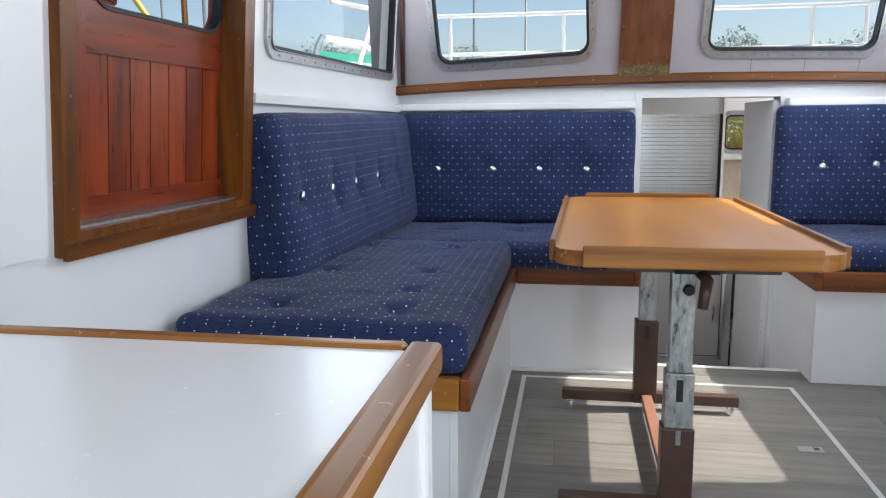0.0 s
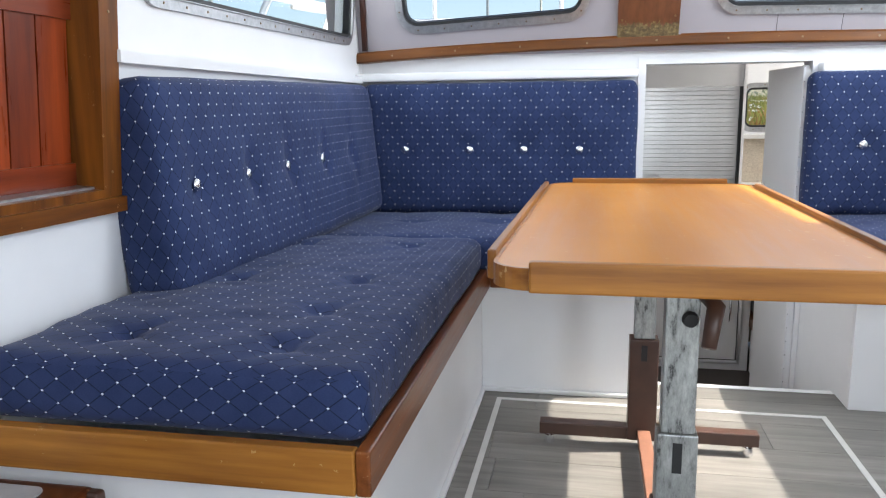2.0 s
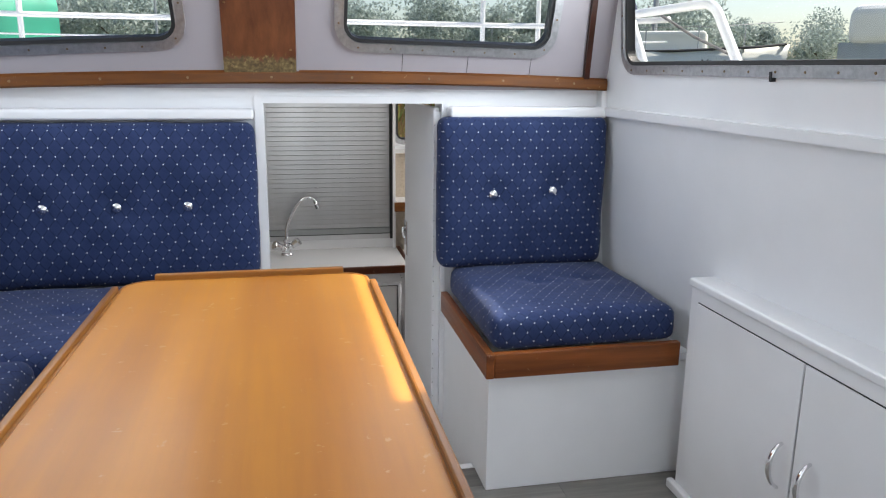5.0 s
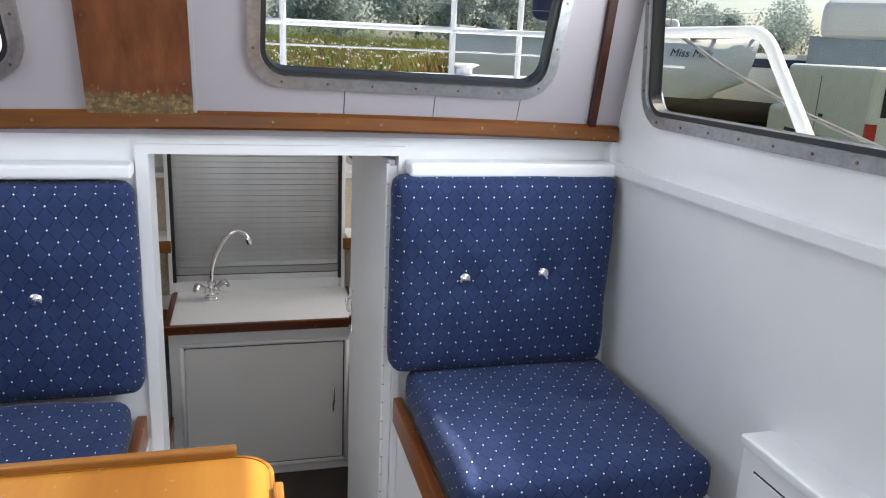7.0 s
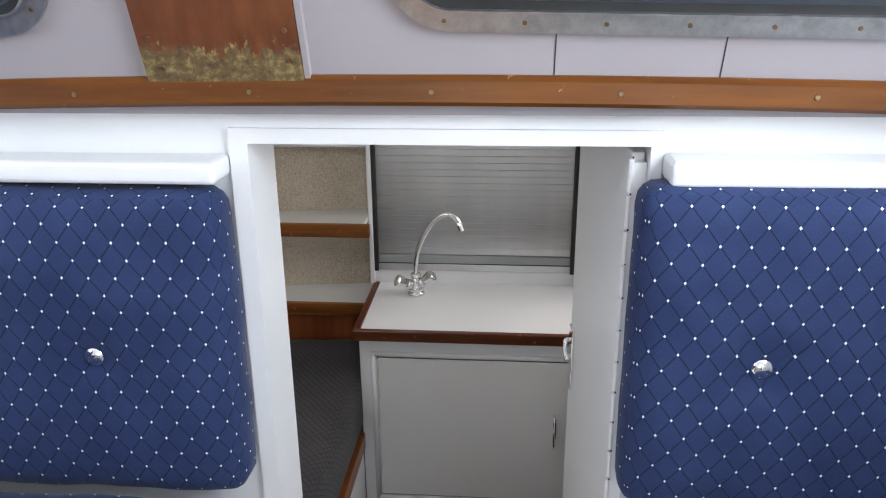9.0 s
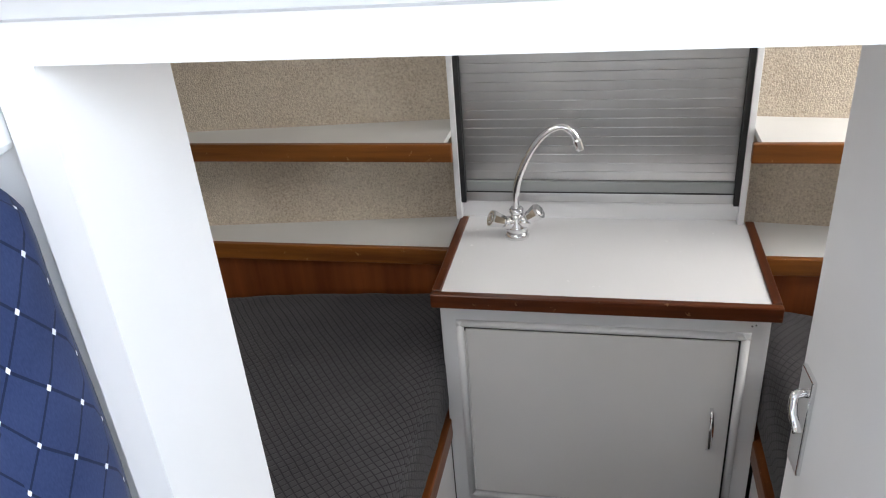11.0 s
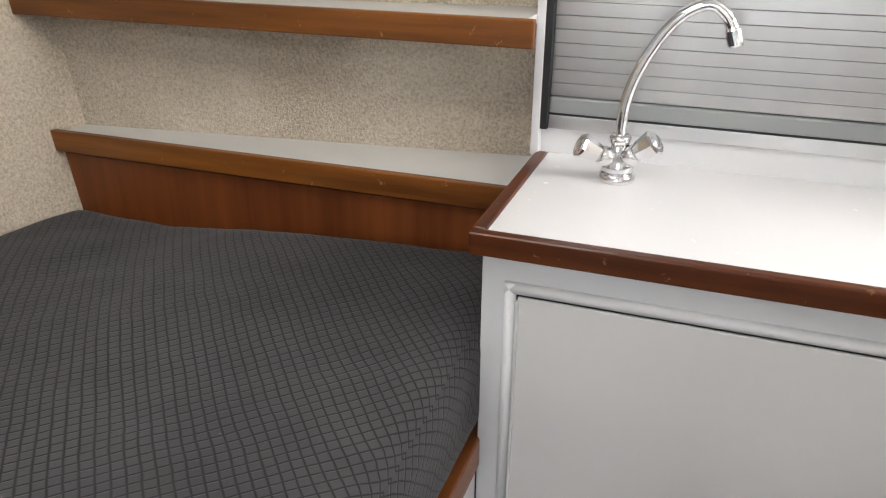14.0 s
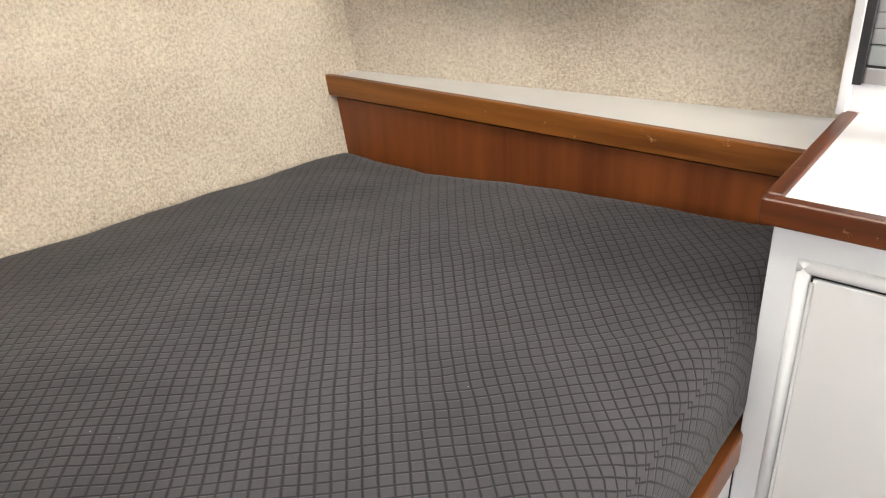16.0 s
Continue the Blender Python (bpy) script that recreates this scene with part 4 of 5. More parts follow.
for k in range(26):
    z = -0.36 + 0.056 * k
    part("knuckle", tube([(0.8835, 3.655, z), (0.8835, 3.655, z + 0.05)], 0.0045, 8), WHITE, hinge)
    part("knuckle_gap", disc((0.8845, 3.6505, z + 0.053), 0.0017, (0, -1, 0), 0.002, 6), BLACK, hinge)
lev = part("door_handle", moved(box(-0.006, 0.0, 0.392, 0.432, 0.475, 0.62, 0.002), SWING), CHROME, leaf, "chrome lever handle")
part("lever", moved(tube(arc([(-0.004, 0.412, 0.590), (-0.017, 0.410, 0.590), (-0.019, 0.404, 0.570), (-0.016, 0.384, 0.552)], 0.018), 0.0055, 12), SWING), CHROME, lev, "", True)

# ---- sink unit ----
unit = thing("sink_cabinet", (0.6, 5.05, -0.52), "white painted cabinet with one framed door", "cabinet")
part("body", box(0.204, 1.0, 4.885, 5.46, -0.52, 0.18, 0.003), WHITE, unit)
DF = Matrix.Translation((0, 4.885, 0)) @ XZ
for ends in (((0.254, -0.472), (0.254, 0.120)), ((0.254, 0.120), (0.948, 0.120)), ((0.948, 0.120), (0.948, -0.472)), ((0.948, -0.472), (0.254, -0.472))):
    line = [Vector((x, 4.884, z)) for x, z in ends]
    step_on = (line[1] - line[0]).normalized() * 0.009
    part("door_moulding", tube([line[0] - step_on, line[1] + step_on], 0.0105, 12), WHITE, unit, "white half-round moulding", True)
cd = part("door", box(0.268, 0.932, 4.878, 4.884, -0.456, 0.106, 0.002), CREAM, unit, "plain off-white door")
part("shadow_gap", panel(rect(0.2635, 0.9385, -0.4625, 0.1105), [], -0.0012, DF), BLACK, cd)
part("handle", bow_handle((0.888, 4.878, -0.235), (0.888, 4.878, -0.098), (0, -0.026, 0), 0.0055), CHROME, cd, "bowed chrome pull", True)
ph = part("piano_hinge", tube([(0.268, 4.877, -0.45), (0.268, 4.877, 0.10)], 0.003, 8), CREAM, cd)
for x, z in ((0.955, 0.163), (0.967, 0.152), (0.958, 0.149)):
    part("screw_hole", disc((x, 4.8845, z), 0.0022, (0, -1, 0), 0.002, 8), BLACK, unit)
wt = thing("worktop", (0.6, 5.08, 0.18), "white laminate worktop edged in dark varnished wood", "worktop")
part("slab", box(0.214, 0.992, 4.868, 5.312, 0.181, 0.2185, 0.001), LAMINATE, wt)
part("edge_trim", box(0.190, 1.015, 4.848, 4.870, 0.184, 0.223, 0.005, 3), DARKWOOD["x"], wt, "worn dark mahogany edging")
for x0, x1 in ((0.190, 0.214), (0.992, 1.015)):
    bm = box(x0, x1, 4.8705, 5.30, 0.178, 0.224, 0.005, 3)
    part("edge_trim", bm, DARKWOOD["y"], wt)

TX, TY = 0.371, 5.188
tap = thing("mixer_tap", (TX, TY, 0.2185), "chrome two-handle mixer tap with a swan-neck spout", "tap")
part("base", tube([(TX, TY, 0.2187), (TX, TY, 0.224), (TX, TY, 0.232), (TX, TY, 0.236)], [0.033, 0.034, 0.032, 0.028], 28), CHROME, tap, "", True)
bodyt = part("body", tube([(TX, TY, 0.234), (TX, TY, 0.248), (TX, TY, 0.262), (TX, TY, 0.274), (TX, TY, 0.292)], [0.029, 0.031, 0.026, 0.017, 0.0145], 24), CHROME, tap, "", True)
part("collar", tube([(TX, TY, 0.288), (TX, TY, 0.293), (TX, TY, 0.302), (TX, TY, 0.307)], [0.0165, 0.020, 0.020, 0.0155], 24), CHROME, bodyt, "", True)
spout_pts = [(TX - 0.001, TY, 0.300), (TX + 0.002, TY, 0.363), (TX + 0.018, TY, 0.420), (TX + 0.046, TY, 0.477), (TX + 0.080, TY, 0.520), (TX + 0.120, TY + 0.002, 0.5395), (TX + 0.149, TY + 0.003, 0.525), (TX + 0.165, TY + 0.004, 0.500)]
fine = []
for i in range(len(spout_pts) - 1):
    p0, p1, p2, p3 = (Vector(spout_pts[max(0, min(len(spout_pts) - 1, j))]) for j in (i - 1, i, i + 1, i + 2))
    for k in range(5):
        t = k / 5
        fine.append(0.5 * ((2 * p1) + (p2 - p0) * t + (2 * p0 - 5 * p1 + 4 * p2 - p3) * t * t + (3 * p1 - p0 - 3 * p2 + p3) * t ** 3))
fine.append(Vector(spout_pts[-1]))
spout = part("spout", tube(fine, 0.0102, 16), CHROME, tap, "curved chrome spout", True)
part("aerator", tube([(TX + 0.162, TY + 0.004, 0.506), (TX + 0.164, TY + 0.004, 0.501), (TX + 0.172, TY + 0.004, 0.478), (TX + 0.173, TY + 0.004, 0.475)], [0.0105, 0.0135, 0.0135, 0.0115], 18), CHROME, spout)
for way in (Vector((-0.80, -0.38, 0.42)), Vector((0.76, -0.16, 0.60))):
    way.normalize()
    c = Vector((TX, TY, 0.252))
    part("arm", tube([c + way * 0.012, c + way * 0.034, c + way * 0.040], [0.021, 0.0195, 0.017], 18), CHROME, tap, "", True)
    knob = part("handle", tube([c + way * 0.042, c + way * 0.046, c + way * 0.080, c + way * 0.084], [0.0165, 0.0180, 0.0255, 0.0225], 8), CHROME, tap, "faceted chrome handle")
    part("cap", dome(c + way * 0.084, 0.015, way, 0.25), CHROME, knob, "", True)

lock = thing("shutter_locker", (0.58, 5.35, 0.2185), "white locker closed by a satin aluminium roller shutter", "locker")
for x0, x1 in ((0.180, 0.1965), (0.970, 0.9865)):
    part("side_panel", box(x0, x1, 5.285, 5.46, 0.2185, 1.20, 0.002), WHITE, lock)
part("header", box(0.1965, 0.970, 5.30, 5.33, 1.062, 1.20, 0.002), WHITE, lock)
part("bottom_board", box(0.1965, 0.970, 5.312, 5.34, 0.2185, 0.272, 0.001), LAMINATE, lock)
for x0, x1 in ((0.1965, 0.211), (0.9555, 0.970)):
    part("guide", box(x0, x1, 5.290, 5.335, 0.272, 1.062, 0.001), BLACK, lock, "black shutter guide")
part("sill_channel", box(0.211, 0.9555, 5.303, 5.335, 0.272, 0.300, 0.002), SATIN, lock)
part("bottom_bar", box(0.211, 0.9555, 5.303, 5.326, 0.303, 0.336, 0.004, 3), GREYBAR, lock, "grey shutter bottom bar")
part("bottom_seal", box(0.211, 0.9555, 5.3015, 5.32, 0.3005, 0.3045, 0.001, 1), BLACK, lock)
slat = None
for k in range(28):
    z0 = 0.338 + 0.026 * k
    if slat is None:
        slat = part("slat", box(0.211, 0.9555, 5.3125, 5.3215, 0.0, 0.0251, 0.0011, 2), SATIN, lock)
        slat.location.z = z0
    else:
        s = new("slat", slat.data)
        s.parent, s.matrix_parent_inverse = lock, slat.matrix_parent_inverse.copy()
        s.location.z = z0
part("backing", box(0.1965, 0.970, 5.3225, 5.334, 0.30, 1.062), GREYBAR, lock)


# ---- shelves, boards, berths ----
def shelf(z, x0, x1, lap, back, label):
    """A shelf whose fascia laps across the locker's side by lap."""
    s = thing("bow_shelf", ((x0 + x1) / 2, 5.25, z), label, "shelf", "bow shelves")
    f0, f1 = (x0, x1 + lap) if lap > 0 else (x0 + lap, x1)
    part("board", box(x0, x1, 5.166, back, z - 0.018, z, 0.001), SHELF_WHITE, s)
    part("fascia", box(f0, f1, 5.148, 5.1665, z - 0.043, z + 0.008, 0.004, 3), FASCIA, s, "varnished teak fascia")


shelf(0.497, -1.03, 0.1795, 0.028, 5.42, "white shelf with a varnished teak fascia")
shelf(0.181, -0.965, 0.1795, 0.010, 5.42, "white shelf with a varnished teak fascia")
shelf(0.497, 0.987, 1.70, -0.026, 5.42, "white shelf with a varnished teak fascia")
shelf(0.181, 1.016, 1.64, 0.0, 5.42, "white shelf with a varnished teak fascia")
structure("wall_shelf_board", box(-0.955, 0.203, 5.168, 5.186, -0.30, 0.129), MARINE_PLY, "red-brown plywood board under the shelf", "board")
structure("wall_shelf_board", box(1.001, 1.63, 5.168, 5.186, -0.30, 0.129), MARINE_PLY, "red-brown plywood board under the shelf", "board")


def berth(name, side):
    inner = 0.207 if side < 0 else 1.004
    hull = hull_port_x if side < 0 else hull_star_x
    b = thing("berth_base", (inner, 4.4, -0.52), "white painted berth front with a varnished capping", "berth")
    x = inner - 0.022 if side < 0 else inner + 0.004
    part("front_panel", box(x, x + 0.018, 3.77, 4.884, -0.52, -0.20, 0.002), WHITE, b)
    out = 0.008 if side < 0 else -0.008
    part("capping", box(min(x, x + out) - (0.0 if side < 0 else 0.004), max(x + 0.018, x + 0.018 + out), 3.77, 4.884, -0.262, -0.198, 0.006, 3), CHERRY["y"], b, "varnished capping")
    part("bunk_board", box(min(inner, hull(4.5, -0.2)), max(inner, hull(4.5, -0.2)), 3.78, 5.16, -0.215, -0.20), MARINE_PLY, b)
    w = 1.30 if side < 0 else 0.70
    bm = soft_block(w, 1.385, 0.205, 0.055, 0.02, 0.018, (), 0, 0.05, 0.004, 11.0 if side < 0 else 17.0)
    for v in bm.verts:
        y = v.co.y + 4.47
        f = v.co.x / w + 0.5
        edge = hull(y, v.co.z - 0.2) + (0.012 if side < 0 else -0.012)
        a, c = (edge, inner) if side < 0 else (inner, edge)
        away = f if side < 0 else 1 - f
        lump = (0.010 * noise.noise(Vector((f * 4, y * 3.1, 2.0))) * min(1, away * 5) + 0.062 * max(0.0, away) ** 1.5 * max(0.0, (y - 4.5) / 0.65) - 0.012 * math.exp(-((f - 0.28) / 0.15) ** 2) * max(0.0, (y - 4.6) / 0.55)) if v.co.z > 0.1 else 0.0
        v.co = Vector((a + (c - a) * f, y, v.co.z - 0.199 + lump))
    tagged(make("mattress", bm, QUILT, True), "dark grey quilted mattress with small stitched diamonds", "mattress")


berth("berth_port", -1)
berth("berth_starboard", 1)


# ---- own rails on deck ----
RAILWHITE = paint("white_powder_coat", (0.82, 0.82, 0.82), 0.3, 0.05, 0.05, 8.0)
bow = thing("bow_rail", (0.4, 5.35, 1.27), "white tubular bow rail with two bars", "guard rail")
part("top_bar", tube(arc([(-1.3, 4.1, 1.66), (-1.0, 5.0, 1.69), (1.75, 5.0, 1.69), (1.97, 4.1, 1.66)], 0.25), 0.014, 10), RAILWHITE, bow, "", True)
part("middle_bar", tube(arc([(-1.3, 4.1, 1.44), (-1.0, 5.0, 1.45), (1.75, 5.0, 1.45), (1.97, 4.1, 1.44)], 0.25), 0.013, 10), RAILWHITE, bow, "", True)
part("wire", tube(arc([(-1.3, 4.1, 1.35), (-1.0, 5.0, 1.362), (1.75, 5.0, 1.362), (1.97, 4.1, 1.35)], 0.25), 0.004, 8), RAILWHITE, bow)
for x in (-0.79, -0.07, 0.69, 1.40, 1.70):
    part("stanchion", tube([(x, 5.0, 1.248), (x, 5.0, 1.69)], 0.013, 10), RAILWHITE, bow)
vent = thing("deck_vent", (1.59, 5.45, 1.27), "low white mushroom vent on the foredeck", "vent")
part("cap", tube([(1.585, 5.44, 1.248), (1.585, 5.44, 1.285), (1.585, 5.44, 1.30), (1.585, 5.44, 1.306)], [0.04, 0.04, 0.075, 0.05], 16), RAILWHITE, vent)
side = thing("side_rail", (1.8, 3.5, 0.6), "white bent tube grab rail beside the wheelhouse", "guard rail")
part("hoop", tube(arc([(1.80, 3.44, 0.6), (1.80, 3.79, 1.05), (1.80, 4.11, 1.455), (1.80, 3.47, 1.455), (1.80, 3.24, 1.19), (1.80, 2.75, 0.6)], 0.06), 0.017, 10), RAILWHITE, side, "", True)
stay = thing("mooring_line", (1.86, 3.4, 0.9), "slack grey rope running past the side window", "rope")
part("rope", tube([(1.95, 4.25, 1.50), (1.92, 3.8, 1.36), (1.9, 3.4, 1.26), (1.9, 2.9, 1.16), (1.9, 2.3, 1.06), (1.88, 1.5, 0.95), (1.88, 1.2, 0.6)], 0.006, 8), paint("grey_rope", (0.22, 0.21, 0.20), 0.8, 0.2, 0.5, 60.0), stay)
side = thing("side_rail", (-1.2, 4.0, 0.6), "white bent tube grab rail beside the wheelhouse", "guard rail")
part("hoop", tube(arc([(-1.20, 3.30, 0.6), (-1.20, 3.46, 1.26), (-1.20, 3.60, 1.415), (-1.20, 4.32, 1.462), (-1.2, 4.85, 1.43)], 0.05), 0.015, 10), RAILWHITE, side, "", True)
part("brace", tube([(-1.20, 4.02, 0.6), (-1.20, 4.16, 1.24), (-1.20, 4.74, 1.77), (-1.2, 4.86, 1.9)], 0.015, 10), RAILWHITE, side)
structure("side_deck", box(-1.55, -1.13, -1.6, 5.5, 0.55, 0.60, 0.005), RAILWHITE, "white side deck", "deck")
structure("side_deck", box(1.76, 2.15, -1.6, 4.55, 0.55, 0.60, 0.005), RAILWHITE, "white side deck", "deck")
structure("hull_side", box(-1.56, -1.50, -1.6, 5.6, -1.6, 0.55), RAILWHITE, "plain white hull side", "hull")
structure("hull_side", box(2.10, 2.16, -1.6, 5.6, -1.6, 0.55), RAILWHITE, "plain white hull side", "hull")

# ---- boatyard ----
GROUND = -2.2


def bank(y, x=0.0):
    """The height of the ground: a yard, higher to starboard, then a meadow that rises ahead."""
    yard = min(1.0, max(0.0, (x - 5) / 4)) * min(1.0, max(0.0, (44 - y) / 10)) * min(1.0, max(0.0, (y - 2) / 6))
    return GROUND + 2.1 * min(1.0, max(0.0, (y - 22) / 48)) + 1.0 * yard


def ground_mat():
    m, nt, p = node_mat("yard_ground")
    v = coords(nt).outputs[0]
    a, b = noise_tex(nt, v, 0.12, 6), noise_tex(nt, v, 6.0, 5)
    f = math_node(nt, "ADD", math_node(nt, "MULTIPLY", a, 0.7), math_node(nt, "MULTIPLY", b, 0.3))
    nt.links.new(ramp(nt, f, [(0.35, (0.09, 0.12, 0.035)), (0.5, (0.17, 0.16, 0.06)), (0.65, (0.28, 0.23, 0.13))]), p.inputs["Base Color"])
    p.inputs["Roughness"].default_value = 0.95
    return m


bm = bmesh.new()
lines = [[bm.verts.new((x, y, bank(y, x))) for x in (-1500, -400, -80, 0, 5, 9, 80, 400, 1500)] for y in (-1500, -400, -80, 0, 2, 8, 22, 30, 34, 40, 44, 50, 60, 70, 120, 400, 1500)]
for near, far in zip(lines, lines[1:]):
    for i in range(8):
        bm.faces.new((near[i], near[i + 1], far[i + 1], far[i]))
structure("ground", bm, ground_mat(), "rough grassy boatyard ground", "ground")


def blades(name, material, count, area, height, seed, label, category, width=0.03, top=0.0):
    """Tufts of upright leaves over a stretch of ground, one mesh."""
    rnd = random.Random(seed)
    vs, fs = [], []
    for _ in range(count):
        x, y = rnd.uniform(area[0], area[1]), rnd.uniform(area[2], area[3])
        if top == 0.0 and height[1] > 1.0 and x > 4.5 and y < 34:
            continue
        h, low = rnd.uniform(*height), bank(y, x) + top
        for _ in range(3):
            a, lean = rnd.uniform(0, 6.28), rnd.uniform(0.1, 0.5) * h
            dx, dy = math.cos(a), math.sin(a)
            ox, oy = x + rnd.uniform(-0.15, 0.15), y + rnd.uniform(-0.15, 0.15)
            w, k = width * rnd.uniform(0.6, 1.5), len(vs)
            vs += [(ox - dy * w, oy + dx * w, low), (ox + dy * w, oy - dx * w, low),
                   (ox + dx * lean * 0.4 + dy * w * 0.8, oy + dy * lean * 0.4 - dx * w * 0.8, low + h * 0.6),
                   (ox + dx * lean, oy + dy * lean, low + h),
                   (ox + dx * lean * 0.4 - dy * w * 0.8, oy + dy * lean * 0.4 + dx * w * 0.8, low + h * 0.6)]
            fs.append((k, k + 1, k + 2, k + 3, k + 4))
    me = bpy.data.meshes.new(name)
    me.from_pydata(vs, [], fs)
    me.materials.append(material)
    return tagged(new(name, me), label, category, kind="stuff")


GRASS = leaf_mat("meadow_grass", (0.15, 0.19, 0.05), (0.30, 0.31, 0.10))
STRAW = leaf_mat("dry_stalks", (0.28, 0.20, 0.09), (0.42, 0.30, 0.13))
# Distance haze is painted into these two leaf colours: paler, the far one bluer.
BUSH = leaf_mat("hazed_bush_leaves", (0.22, 0.27, 0.17), (0.33, 0.38, 0.24))
FAR = leaf_mat("hazed_far_foliage", (0.26, 0.31, 0.29), (0.36, 0.42, 0.39))
BLOOM = leaf_mat("pale_blossom", (0.75, 0.73, 0.6), (0.9, 0.88, 0.8))
SORREL = leaf_mat("rusty_sorrel", (0.26, 0.13, 0.05), (0.40, 0.22, 0.09))
blades("meadow_grass", GRASS, 34000, (-28, 45, 20, 75), (0.8, 2.1), 3, "tall rough meadow grass", "grass", 0.055)
blades("dry_stalks", STRAW, 16000, (-28, 45, 18, 70), (0.8, 2.0), 4, "dry straw-coloured weeds", "weeds", 0.045)
blades("rusty_sorrel", SORREL, 10000, (-5, 45, 18, 55), (0.8, 1.9), 7, "rusty brown sorrel stalks", "weeds", 0.045)
blades("pale_blossom", BLOOM, 1600, (-20, 40, 20, 60), (0.05, 0.12), 5, "scattered pale flower heads", "flowers", 0.04, 1.85)
blades("yard_weeds", GRASS, 2500, (6, 26, 8, 24), (0.1, 0.4), 6, "weeds along the yard edge", "grass", 0.05)


def crown_mesh(seed, width, height, leaf, count):
    """A ragged crown: leaf clumps scattered about several uneven lobes."""
    rnd = random.Random(seed)
    lobes = [(rnd.uniform(-0.32, 0.32) * width, rnd.uniform(-0.32, 0.32) * width, rnd.uniform(0.35, 0.85) * height, rnd.uniform(0.16, 0.30) * width) for _ in range(9)]
    vs, fs = [], []
    for _ in range(count):
        lx, ly, lz, r = rnd.choice(lobes)
        d = Vector((rnd.gauss(0, 1), rnd.gauss(0, 1), rnd.gauss(0, 0.8))).normalized() * r * rnd.uniform(0.5, 1.1)
        c = Vector((lx, ly, lz)) + d
        a, b = Vector((rnd.gauss(0, 1), rnd.gauss(0, 1), rnd.gauss(0, 1))).normalized(), Vector((rnd.gauss(0, 1), rnd.gauss(0, 1), rnd.gauss(0, 1))).normalized()
        k, s = len(vs), leaf * rnd.uniform(0.6, 1.4)
        vs += [tuple(c - a * s), tuple(c + b * s * 0.6), tuple(c + a * s), tuple(c - b * s * 0.6)]
        fs.append((k, k + 1, k + 2, k + 3))
    me = bpy.data.meshes.new("crown")
    me.from_pydata(vs, [], fs)
    return me


BARK = paint("bark", (0.12, 0.095, 0.07), 0.9, 0.3, 0.6, 12.0)


def tree(seed, place, width, height, leaf, count, material):
    t = thing("tree", place, "leafy green tree on the far side of the yard, paled as by haze", "tree", "far trees")
    me = crown_mesh(seed, width, height, leaf, count)
    me.materials.append(material)
    c = new("crown", me)
    c.parent = t
    h = height * 0.55
    bm = tube([(0, 0, 0), (0.05, 0, h * 0.5), (0, 0.06, h)], [0.03 * width, 0.022 * width, 0.010 * width], 8)
    tube([(0.03, 0, h * 0.5), (width * 0.2, 0.1, h * 0.95)], [0.014 * width, 0.006 * width], 6, bm=bm)
    tube([(0.03, 0, h * 0.55), (-width * 0.2, -0.1, h * 1.0)], [0.014 * width, 0.006 * width], 6, bm=bm)
    ob = make("trunk", bm, BARK)
    ob.parent = t


rng = random.Random(9)
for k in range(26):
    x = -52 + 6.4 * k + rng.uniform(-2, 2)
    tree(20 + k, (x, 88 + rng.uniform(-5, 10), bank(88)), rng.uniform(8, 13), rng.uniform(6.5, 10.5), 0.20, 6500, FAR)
for k in range(12):
    tree(60 + k, (-14 + 5.2 * k + rng.uniform(-1, 1), 72 + rng.uniform(-4, 6), bank(72)), rng.uniform(4, 7), rng.uniform(1.6, 2.8), 0.10, 4500, BUSH)

# green covered boat on the port side
TARP = paint("green_tarpaulin", (0.035, 0.36, 0.24), 0.6, 0.25, 0.4, 1.6)
HULLW = paint("ivory_topsides", (0.82, 0.80, 0.73), 0.35, 0.12, 0.1, 1.5)
ANTIFOUL = paint("brown_grey_antifoul", (0.15, 0.12, 0.105), 0.8, 0.3, 0.3, 3.0)
HULLD = paint("dark_antifoul", (0.055, 0.05, 0.05), 0.8, 0.3, 0.3, 3.0)


def hull_mesh(length, beam, depth, z_top, sheer=0.25, keel=0.35):
    """Half-round sections lofted from stern to bow, along +y from 0."""
    bm = bmesh.new()
    rows = []
    for i in range(25):
        t = i / 24
        half = beam / 2 * (1 - max(0.0, (t - 0.45) / 0.55) ** 2.2) * (0.82 + 0.18 * min(1, t * 3))
        top = z_top + sheer * (2 * t - 1) ** 2
        row = []
        for j in range(11):
            a = math.pi * j / 10
            x = -math.cos(a)
            row.append(bm.verts.new((half * (abs(x) ** 0.55) * (1 if x > 0 else -1), length * t + 0.25 * length / 8 * math.sin(a) * (-1 if t > 0.9 else 0), top - depth * math.sin(a) ** 0.7 * (1 - 0.45 * t ** 3))))
        rows.append(row)
    for a, b in zip(rows, rows[1:]):
        for j in range(10):
            bm.faces.new((a[j], a[j + 1], b[j + 1], b[j]))
        bm.faces.new((a[0], b[0], b[10], a[10]))
    bm.faces.new(rows[0])
    return bm


def painted_hull(parent, m, size, waterline, label=""):
    """Topsides and antifouled bottom, parted at the waterline."""
    for name, mat_, keep_top, lab in (("hull", HULLW, True, label), ("hull_bottom", ANTIFOUL, False, "dark antifouled bottom")):
        bm = hull_mesh(*size)
        bmesh.ops.bisect_plane(bm, geom=bm.verts[:] + bm.edges[:] + bm.faces[:], plane_co=(0, 0, waterline), plane_no=(0, 0.03, 1), clear_inner=keep_top, clear_outer=not keep_top)
        part(name, moved(bm, m), mat_, parent, lab, True)


